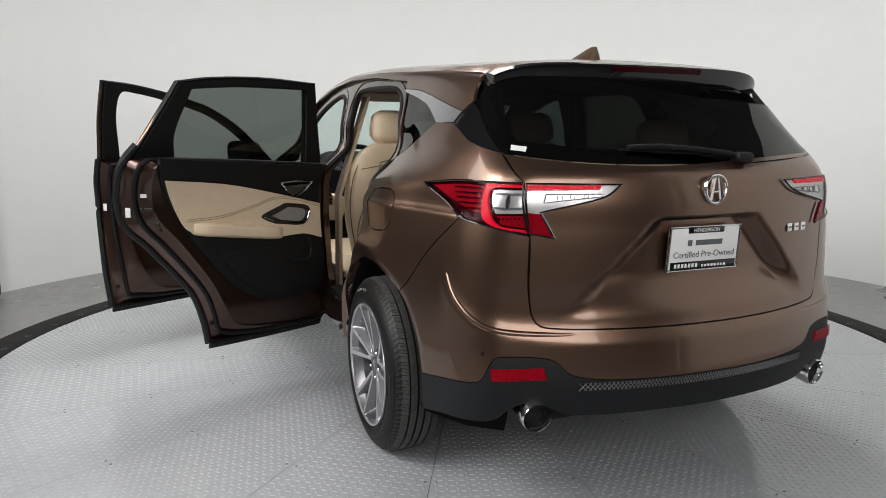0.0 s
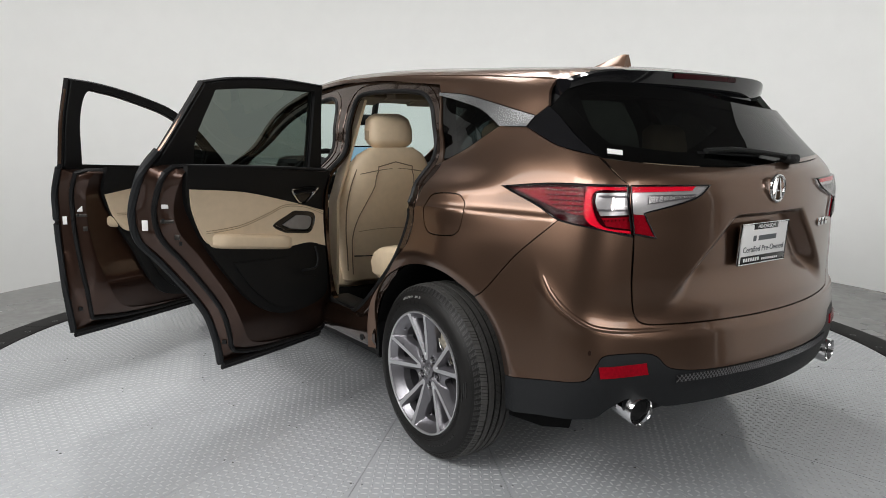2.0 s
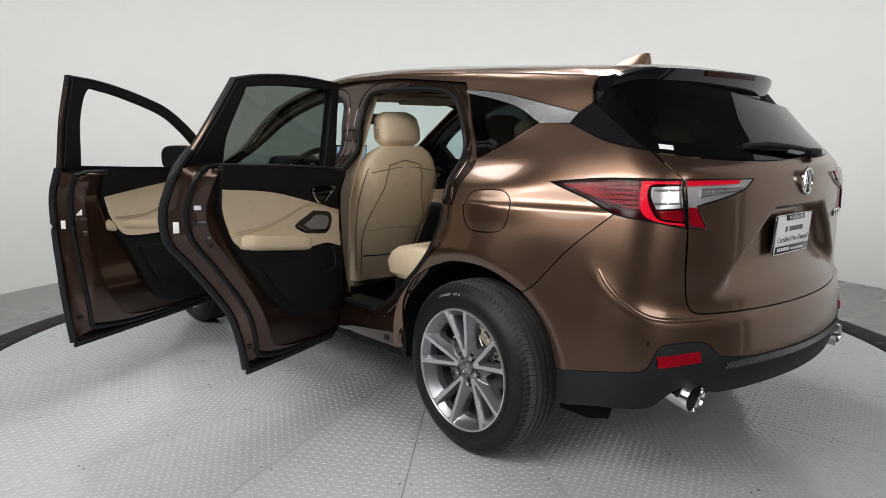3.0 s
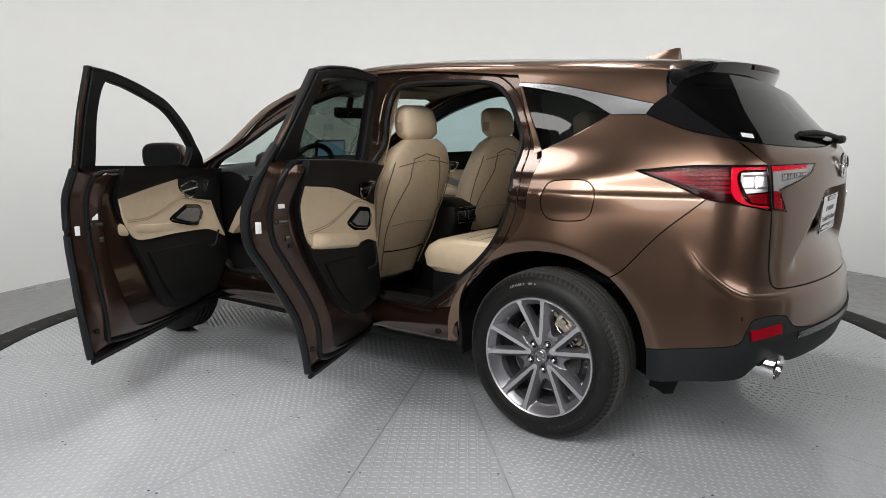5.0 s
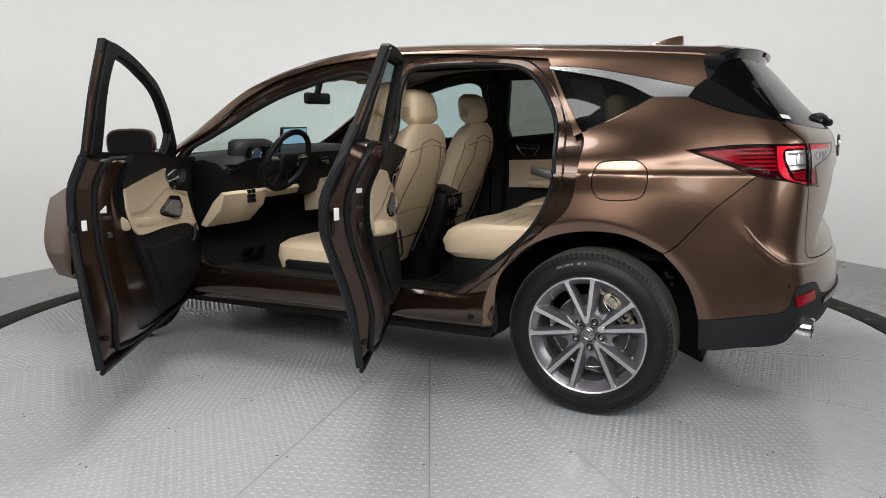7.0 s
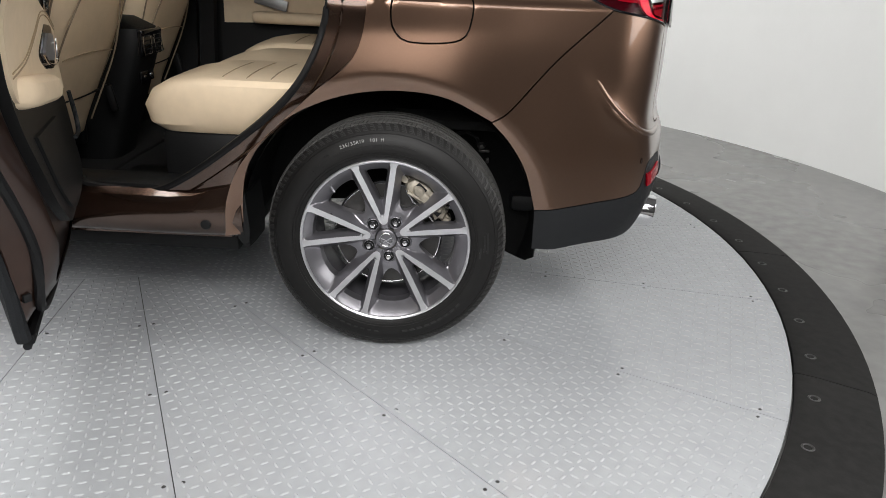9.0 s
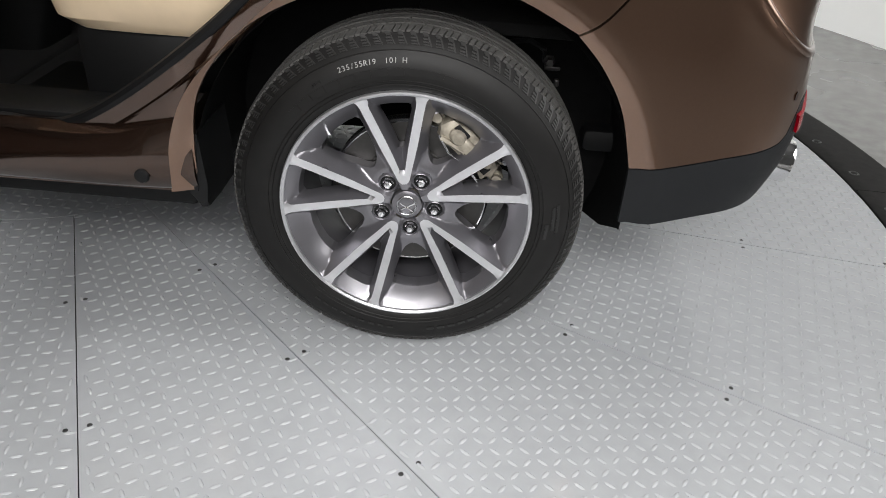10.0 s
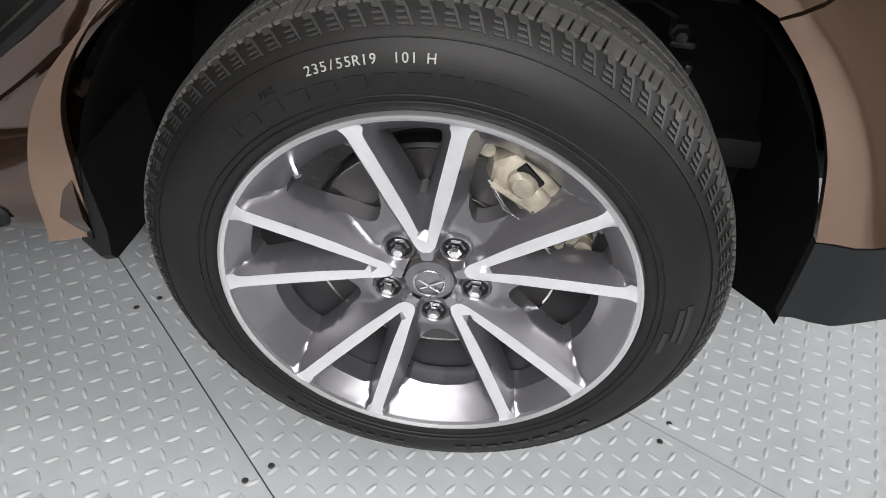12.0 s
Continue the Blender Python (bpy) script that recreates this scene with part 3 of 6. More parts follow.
# ---- lamps, spoiler and fittings behind ----
def lamp_set(turn):
    lamp = part("tail_lamp", turn(side_panel(LAMP_TOP + [q(-0.778, 0.628, 1.06), q(-0.787, 0.622, 0.982, 1), q(-0.718, 0.722, 1.006)] + LAMP_LOW[:2], off=-0.016, h=0.02)), RED_DEEP, car, "red and clear wrap-round tail lamp")
    body = [q(-0.385, 0.80, 1.118, 1), q(-0.55, 0.75, 1.132), q(-0.655, 0.715, 1.132, 1), q(-0.685, 0.735, 1.045, 1), q(-0.62, 0.765, 1.05), q(-0.50, 0.787, 1.082)]
    part("reflector_panel", turn(side_panel(body, off=-0.012, depth=0.003, h=0.02)), RED, lamp)
    for k in range(5):
        z = 1.055 + 0.016 * k
        a = -0.52 - 0.012 * (4 - k)
        bar = [q(a, 0.785, z), q(-0.60, 0.765, z + 0.001), q(-0.672, 0.735, z + 0.002), q(-0.672, 0.735, z + 0.007), q(-0.60, 0.765, z + 0.006), q(a, 0.785, z + 0.004)]
        part("light_bar", turn(side_panel(bar, off=-0.006, depth=0.006, h=0.02, gap=0.0005)), RED_DEEP, lamp)
    guide = [q(-0.668, 0.717, 1.140, 1), q(-0.765, 0.633, 1.142, 1), q(-0.766, 0.632, 1.128, 1), q(-0.70, 0.706, 1.126), q(-0.69, 0.715, 1.10), q(-0.71, 0.718, 1.045), q(-0.735, 0.702, 1.012),
             q(-0.782, 0.628, 1.000, 1), q(-0.784, 0.625, 0.988, 1), q(-0.718, 0.719, 1.009), q(-0.682, 0.735, 1.04), q(-0.668, 0.722, 1.10)]
    part("light_guide", turn(side_panel(guide, off=-0.004, depth=0.008, h=0.015)), RED_BRIGHT, lamp, "bright red light guide")
    clear = [q(-0.70, 0.706, 1.121, 1), q(-0.767, 0.632, 1.124, 1), q(-0.776, 0.630, 1.050, 1), q(-0.722, 0.710, 1.046, 1), q(-0.70, 0.712, 1.09)]
    part("reverse_lamp", turn(side_panel(clear, off=-0.008, depth=0.004, h=0.012)), LENS, lamp, "clear reversing lamp")
    bulb = [q(-0.745 + 0.015 * math.cos(a), 0.675 - 0.020 * math.cos(a), 1.087 + 0.022 * math.sin(a)) for a in np.arange(14) * math.tau / 14]
    part("bulb_reflector", turn(side_panel(bulb, off=-0.004, depth=0.006, h=0.008, gap=0)), CHROME, lamp, "chrome bulb reflector")
    for z in (1.066, 1.110):
        part("lamp_rib", turn(side_panel([q(-0.708, 0.703, z - 0.003, 1), q(-0.770, 0.632, z - 0.003, 1), q(-0.770, 0.632, z + 0.003, 1), q(-0.708, 0.703, z + 0.003, 1)], off=-0.004, depth=0.006, h=0.012, gap=0)), RIM, lamp)
    for k in range(7):
        u = k / 6
        part("stop_cell", turn(side_panel([q(-0.732 - 0.043 * u + 0.003 * math.cos(a), 0.698 - 0.062 * u - 0.004 * math.cos(a), 1.032 + 0.004 * u + 0.004 * math.sin(a)) for a in np.arange(6) * math.tau / 6], off=-0.005, depth=0.005, h=0.008, gap=0)), RED_DEEP, lamp)
    low = [q(-0.724, 0.709, 1.042, 1), q(-0.777, 0.630, 1.046, 1), q(-0.782, 0.628, 1.002, 1), q(-0.738, 0.700, 1.014, 1)]
    part("stop_lamp", turn(side_panel(low, off=-0.008, depth=0.004, h=0.012)), RED, lamp)
    cover = LAMP_TOP + [q(-0.778, 0.628, 1.06), q(-0.787, 0.622, 0.982, 1), q(-0.718, 0.722, 1.006)] + LAMP_LOW[:2]
    part("lens", turn(side_panel(cover, off=0.001, depth=0.01, h=0.02)), LAMP_GLASS, lamp).visible_shadow = False
    inner = [q(-0.770, 0.618, 1.147, 1), q(-0.856, 0.328, 1.143, 1), q(-0.85, 0.385, 1.102), q(-0.797, 0.578, 1.056, 1), q(-0.815, 0.538, 0.974, 1), q(-0.788, 0.617, 0.990, 1)]
    gate_lamp = part("gate_lamp", turn(side_panel(inner, off=0.003, depth=0.004, h=0.015)), LENS, car, "silver and red tail lamp on the tailgate")
    strip = [q(-0.770, 0.616, 1.143, 1), q(-0.846, 0.392, 1.140, 1), q(-0.843, 0.405, 1.124, 1), q(-0.772, 0.616, 1.122, 1)]
    part("light_guide", turn(side_panel(strip, off=0.008, depth=0.005, h=0.015)), RED_BRIGHT, gate_lamp, "bright red light guide")
    wedge = [q(-0.782, 0.616, 1.056, 1), q(-0.797, 0.580, 1.052, 1), q(-0.813, 0.542, 0.978, 1), q(-0.787, 0.615, 0.992, 1)]
    part("stop_lamp", turn(side_panel(wedge, off=0.007, depth=0.004, h=0.015)), RED, gate_lamp)
    for k in range(4):
        y = 0.565 - 0.052 * k
        cell = [q(-0.80, y, 1.112, 1), q(-0.82, y - 0.044, 1.112, 1), q(-0.82, y - 0.040, 1.092 + 0.004 * k, 1), q(-0.80, y + 0.004, 1.086 + 0.004 * k, 1)]
        part("led_cell", turn(side_panel(cell, off=0.009, depth=0.005, h=0.012)), SATIN, gate_lamp)
        rimline = shrink(spline(cell, 0.01), 0.0)
        part("cell_frame", turn(tube([tuple(p) for p in on_side(rimline, np.full(len(rimline), 0.0095))], 0.0018, 5, True)), RIM, gate_lamp)
    part("lens", turn(side_panel(inner, off=0.014, depth=0.012, h=0.015)), LAMP_GLASS, gate_lamp).visible_shadow = False
    for line, own in ((cover, lamp), (inner, gate_lamp)):
        edge_line = shrink(spline([tuple(p) for p in line], 0.02), 0.002)
        part("gasket", turn(tube([tuple(p) for p in on_side(edge_line, np.full(len(edge_line), 0.003 if own is lamp else 0.010))], 0.0030, 6, True)), GLOSS, own)
    refl = [q(-0.767, 0.731, 0.562, 1), q(-0.834, 0.576, 0.567, 1), q(-0.840, 0.571, 0.527, 1), q(-0.773, 0.729, 0.522, 1)]
    part("reflector", turn(side_panel(refl, off=0.006, depth=0.01, h=0.012)), RED, car, "red rectangular bumper reflector")
    part("parking_sensor", turn(side_panel([q(-0.735 + 0.008 * math.cos(a), 0.73 - 0.008 * math.cos(a), 0.606 + 0.009 * math.sin(a)) for a in np.arange(8) * math.tau / 8], off=0.002, gap=0, h=0.01)), PAINT_SHADED, car)
    # sharp fold that sweeps from the bumper's corner to its step
    fold = np.array([q(x, y, z)[:2] for x, y, z in ((-0.565, 0.81, 0.852), (-0.58, 0.81, 0.83), (-0.61, 0.81, 0.79), (-0.65, 0.80, 0.75), (-0.70, 0.78, 0.71), (-0.74, 0.74, 0.684), (-0.79, 0.67, 0.671), (-0.83, 0.55, 0.665), (-0.855, 0.45, 0.664))])
    k = np.linspace(0, len(fold) - 1, 40)
    fold = np.stack([np.interp(k, np.arange(len(fold)), fold[:, i]) for i in (0, 1)], 1)
    for _ in range(3):
        fold[1:-1] = (fold[:-2] + 2 * fold[1:-1] + fold[2:]) / 4
    sunk = -0.0085 - 0.006 * np.abs(np.linspace(-1, 1, 40))**3
    part("bumper_fold", turn(tube([tuple(p) for p in on_side(fold, sunk)], 0.012, 16)), PAINT, car)
    tip = revolve([(0.028, 0.10), (0.042, 0.004), (0.047, -0.008), (0.050, 0.0), (0.049, 0.06), (0.046, 0.11), (0.040, 0.12)], 32, "x")
    m = pose(-0.834, 0.602, 0.404, 0, 0, -8) @ pose(0, 0, 0, 0, -6, 0)
    pipe = part("exhaust_tip", turn(moved(tip, m)), CHROME, car, "round polished exhaust tip")
    part("bore", turn(moved(revolve([(0.0, 0.030), (0.030, 0.026), (0.0395, 0.012)], 32, "x"), m)), BLACK, pipe)


WIRE = material("dark_wire", (0.13, 0.13, 0.135), 0.45, 1.0)
MIRROR = material("mirror", (0.34, 0.35, 0.36), 0.03, 1.0)
LAMP_GLASS = glass("clear_lamp_cover", (1.0, 0.97, 0.97), 0.98, gloss=0.007)
lamp_set(lambda s: s)
lamp_set(mirrored)


def spoiler_row(y, line):
    e = abs(y) / 0.585
    xt, zt = -0.590 + 0.30 * y * y + 0.035 * e**10, 1.536 - 0.040 * e**8
    zf = float(on_top(np.array([[-0.385, y]]), 0.0)[0, 2]) + 0.001
    low = 1.431 - 0.006 * e**2
    full = [(-0.375, zf), (-0.375 * 0.6 + (xt + 0.03) * 0.4, zf * 0.7 + zt * 0.3 + 0.004), (min(xt + 0.03, -0.385), zt + 0.003), (xt, zt - 0.004), (xt + 0.002, zt - 0.02), (xt + 0.030, low + 0.012),
            (xt + 0.045, low), (xt + 0.075, low + 0.004), (max(-0.44, xt + 0.08), low + 0.03)]
    return [(x, y, z) for x, z in full[line]]


YS = [0.585 * math.sin(math.pi / 2 * k / 14) for k in range(-14, 15)]
spoiler = part("spoiler", loft([spoiler_row(y, slice(0, 3)) for y in YS], caps=False, loop=False), PAINT, car, "roof spoiler, painted above and gloss black behind")
part("spoiler_underside", loft([spoiler_row(y, slice(2, 9)) for y in YS], caps=False, loop=False), GLOSS, spoiler)
for e in (0, -1):
    s = spoiler_row(YS[e], slice(0, 9))
    part("spoiler_end", (s, [tuple(range(9))]), GLOSS, spoiler)
part("brake_light", loft([[(-0.5925 + 0.30 * y * y - d, y, z) for d, z in ((0, 1.527), (0.004, 1.525), (0.001, 1.509), (-0.004, 1.508))] for y in np.linspace(-0.19, 0.19, 9)]), RED_DEEP, spoiler, "slim red high-level brake light")

fin = []
for x, w, h in ((0.055, 0.006, 0.002), (-0.02, 0.022, 0.012), (-0.085, 0.030, 0.032), (-0.145, 0.032, 0.052), (-0.188, 0.029, 0.063), (-0.206, 0.025, 0.062), (-0.202, 0.025, 0.0)):
    z0 = float(on_top(np.array([[x, 0.0]]), 0.0)[0, 2]) - 0.004
    fin.append([(x, 0.012 + w * e, z0 + h * k) for e, k in ((1, 0), (0.7, 0.5), (0.18, 1), (-0.18, 1), (-0.7, 0.5), (-1, 0))])
part("aerial_fin", loft(fin), PAINT, car, "painted shark-fin aerial")

wip = part("rear_wiper", tube([(-0.845, -0.15, 1.215), (-0.850, -0.10, 1.232), (-0.838, 0.02, 1.246), (-0.815, 0.16, 1.256), (-0.79, 0.27, 1.252)], 0.014, 8, flat=0.7), BLACK, car, "black rear wiper arm and blade")
part("blade", tube([(-0.822, 0.0, 1.236), (-0.805, 0.15, 1.240), (-0.775, 0.30, 1.243)], 0.008, 6), RUBBER, wip)
part("pivot_cap", moved(rbox(0, 0, 0, 0.05, 0.07, 0.035, 0.014), pose(-0.855, -0.15, 1.22)), BLACK, wip)
part("window_sticker", side_panel([q(-0.655, 0.60, 1.262, 1), q(-0.685, 0.555, 1.256, 1), q(-0.692, 0.557, 1.238, 1), q(-0.664, 0.602, 1.243, 1)], off=0.002, depth=0.001, h=0.02), WHITE, car, "small white sticker")

badge = part("badge_ring", tube([(-0.903, 0.042 * math.cos(a) * (1 + 0.12 * math.sin(a)), 1.12 + 0.046 * math.sin(a)) for a in np.arange(32) * math.tau / 32], 0.006, 8, True), CHROME, car, "oval chrome badge")
for s in (1, -1):
    part("badge_leg", loft([[(x, s * (0.003 + w), 1.158), (x, s * 0.003, 1.158), (x, s * 0.014, 1.088), (x, s * (0.020 + w), 1.082)] for x, w in ((-0.896, 0.006), (-0.907, 0.005))]), CHROME, badge)
part("badge_bar", rbox(-0.903, 0, 1.112, 0.006, 0.026, 0.006, 0.002), CHROME, badge)
for k, w in enumerate((0.030, 0.032, 0.030)):
    y = -0.385 - 0.040 * k
    x = float(on_side(np.array([[2 * UMID - q(-0.86, -y, 0.98)[0], 0.975]]), 0.0)[0, 0])
    mark = part("model_mark", moved(rbox(0, 0, 0, 0.006, w, 0.031, 0.003), pose(x - 0.003, y, 0.972, 0, 0, 14)), CHROME, car, "small chrome lettering block")
    part("mark_slot", moved(rbox(0, 0, 0, 0.006, w * 0.5, 0.006, 0.001), pose(x - 0.005, y, 0.973, 0, 0, 14)), PAINT, mark)

# wire-mesh insert along the bumper step
u0, u1 = q(-0.872, 0.470, 0.5)[0], 2 * UMID - q(-0.872, 0.470, 0.5)[0]
insert = part("mesh_insert", side_panel([(u0, 0.516, 1), (UMID, 0.520), (u1, 0.516, 1), (u1, 0.486, 1), (UMID, 0.490), (u0, 0.486, 1)], off=0.004, depth=0.006, h=0.03), BLACK, car, "silver wire-mesh strip in the bumper")
wires = []
n = 74
for k in range(n):
    for s in (0, 1):
        a = u0 + (u1 - u0) * k / n
        b = a + (u1 - u0) * 1.5 / n
        za, zb = (0.490, 0.515) if s else (0.515, 0.490)
        if b > max(u0, u1) or b < min(u0, u1):
            continue
        p = on_side(np.array([(a, za), ((a + b) / 2, (za + zb) / 2), (b, zb)]), 0.0065)
        wires.append(tube(p, 0.0014, 4))
part("wire", join(*wires), WIRE, insert)

# number plate with its frame
plate = part("dealer_plate", moved(rbox(0, 0, 0, 0.006, 0.300, 0.152, 0.003), pose(-0.858, -0.006, 0.921, 0, -4, 0)), CHROME, car, "dealer plate in a chrome frame")
PM = pose(-0.8622, -0.006, 0.921, 0, -4, 0)
part("plate_face", moved(rbox(0, 0, 0, 0.004, 0.282, 0.138, 0.004), PM), WHITE, plate)
part("plate_chrome", moved(tube([(0.0, y, z) for y, z in ((-0.148, -0.074), (-0.148, 0.074), (0.148, 0.074), (0.148, -0.074))], 0.0025, 6, True), PM), CHROME, plate)


def text(body, size, mat, parent, m, depth=0.0006, name="lettering"):
    c = bpy.data.curves.new(name, "FONT")
    c.body, c.size, c.extrude, c.align_x, c.align_y = body, size, depth, "CENTER", "CENTER"
    ob = bpy.data.objects.new(name, c)
    scene.collection.objects.link(ob)
    me = bpy.data.meshes.new_from_object(ob.evaluated_get(bpy.context.evaluated_depsgraph_get()))
    bpy.data.objects.remove(ob)
    me.materials.clear()
    me.materials.append(mat)
    me.transform(m)
    o = new(name, me)
    o.parent = parent
    return o


INK = material("grey_print", (0.10, 0.11, 0.12), 0.5)
FLAT = Matrix(((0, 0, -1, 0), (-1, 0, 0, 0), (0, 1, 0, 0), (0, 0, 0, 1)))      # letters read from behind the car
text("HENDERSON", 0.0185, WHITE, plate, PM @ Matrix.Translation((-0.0042, 0, 0.062)) @ FLAT)
text("Certified Pre-Owned", 0.030, INK, plate, PM @ Matrix.Translation((-0.0026, 0, -0.020)) @ FLAT)
for y, w, z, h in ((0.064, 0.018, 0.020, 0.020), (-0.016, 0.112, 0.020, 0.018)):
    part("print_bar", moved(rbox(-0.0024, y, z, 0.001, w, h, 0.0), PM), INK, plate)
for y, w, z, h in ((0.0, 0.150, 0.062, 0.020), (0.0, 0.274, -0.057, 0.028)):
    part("frame_band", moved(rbox(-0.002, y, z, 0.004, w, h, 0.002), PM), GLOSS, plate)
for y0, n, step, z, h in ((0.118, 7, 0.0145, -0.056, 0.013), (0.005, 8, 0.0135, -0.059, 0.008)):
    for k in range(n):
        part("print_bar", moved(rbox(-0.0035, y0 - step * k, z, 0.003, step * 0.62, h, 0.0), PM), WHITE, plate)

# underside, wheel housings, inner shell
def housing(ax, s):
    v, f = [], []
    for k in range(25):
        for y, last in ((0.50, 204), (0.66, 197), (0.78, 189), (0.875, 186)):
            a = radians(-2 + (last + 2) * k / 24)
            if y > 0.8:
                y -= 0.045 * max(0.0, -math.cos(a))
            r = 0.447 if y < 0.8 else 0.436
            v.append((ax - 0.008 + r * math.cos(a), s * y, 0.36 + r * math.sin(a) * 1.02))
    for k in range(24):
        for j in range(3):
            b = 4 * k + j
            f.append((b, b + 1, b + 5, b + 4))
    c = len(v)
    v.append((ax - 0.008, s * 0.50, 0.36))
    f += [(4 * k, 4 * k + 4, c) for k in range(24)]
    return v, f


for ax in (0.0, 2.759):
    for s in (1, -1):
        part("wheel_housing", housing(ax, s), LINER, car, "black plastic wheel-arch liner")
for slab in (rbox(1.45, 0, 0.275, 1.95, 1.55, 0.05, 0.01), rbox(-0.58, 0, 0.385, 0.40, 1.1, 0.06, 0.02), rbox(-0.04, 0, 0.42, 0.9, 0.96, 0.06, 0.02), rbox(2.9, 0, 0.36, 1.1, 0.96, 0.1, 0.02), rbox(0.0, 0, 0.33, 0.12, 1.2, 0.10, 0.04)):
    part("underbody", slab, BLACK, car)


# ---- the open doors ----
DOOR_Z = [0.20, 0.31, 0.55, 0.65, 0.81, 0.92, 1.02, 1.082, 1.137, 1.205, 1.362, 1.558]
DOOR_Y = [0.812, 0.822, 0.842, 0.851, 0.868, 0.868, 0.853, 0.822, 0.794, 0.776, 0.738, 0.686]


def on_door(v, off):
    """Outer surface of a shut door, moved in by off."""
    x, z = v[:, 0], v[:, 1]
    off = np.where(off < -0.03, off * (0.52 + 0.48 * ease((z - 0.29) / 0.25)), off)
    y = c1(DOOR_Z, DOOR_Y, z) + off - 0.035 * ease((0.55 - x) / 0.4) * np.clip((z - 1.15) / 0.35, 0, 1)
    return np.stack([x, y, z], 1)


def door_panel(pts, holes=(), h=0.035, depth=0.012, off=0.0, gap=0.002, step=0.02):
    o = shrink(spline(pts, step), gap)
    return skin(fill(o, [shrink(spline(p, step), -gap) for p in holes], h), on_door, depth, off, flip=True)


def inner_panel(pts, off, depth=0.01, h=0.03, holes=(), gap=0.0, step=0.02):
    o = shrink(spline(pts, step), gap)
    return skin(fill(o, [spline(p, step) for p in holes], h), on_door, -depth, off, flip=False)


def in_panel(pts, off, depth=0.01, h=0.03, holes=(), gap=0.0, step=0.02):
    """A panel on the cabin side of a door: faces inwards."""
    o = shrink(spline(pts, step), gap)
    return skin(fill(o, [spline(p, step) for p in holes], h), on_side, -depth, off, flip=False)


def on_line(pts, off, step=0.03, closed=True):
    return on_door(spline(pts, step, closed), off)


def hinge_pose(hx, hy, degrees):
    return Matrix.Translation((hx, hy, 0)) @ pose(0, 0, 0, 0, 0, -degrees) @ Matrix.Translation((-hx, -hy, 0))


def around(poly, centre, n=120):
    """Where rays from a centre meet an outline, for joining two outlines."""
    out, m = [], len(poly)
    for k in range(n):
        a = math.tau * k / n
        d, best = (math.cos(a), math.sin(a)), 0.0
        for i in range(m):
            (x0, z0), (x1, z1) = poly[i], poly[(i + 1) % m]
            ex, ez = x1 - x0, z1 - z0
            den = d[0] * ez - d[1] * ex
            if abs(den) > 1e-9:
                px, pz = x0 - centre[0], z0 - centre[1]
                t, u = (px * ez - pz * ex) / den, (px * d[1] - pz * d[0]) / den
                if 0 <= u <= 1 and t > best:
                    best = t
        out.append((centre[0] + best * d[0], centre[1] + best * d[1]))
    return np.array(out)


SHUT_OUT, SHUT_IN = -0.034, -0.131           # depths of the slanted shut face's two edges


def shut_face(low, step):
    """The slanted face between a door's skin and its inner step; gives its row at a share f."""
    a, b = spline(low, 0.02), spline(step, 0.02)
    c = b.mean(0)
    A, B = around([tuple(p) for p in shrink(a, 0.003)], c), around([tuple(p) for p in b], c)
    return lambda f: on_door(A + (B - A) * f, SHUT_OUT + (SHUT_IN - SHUT_OUT) * f)


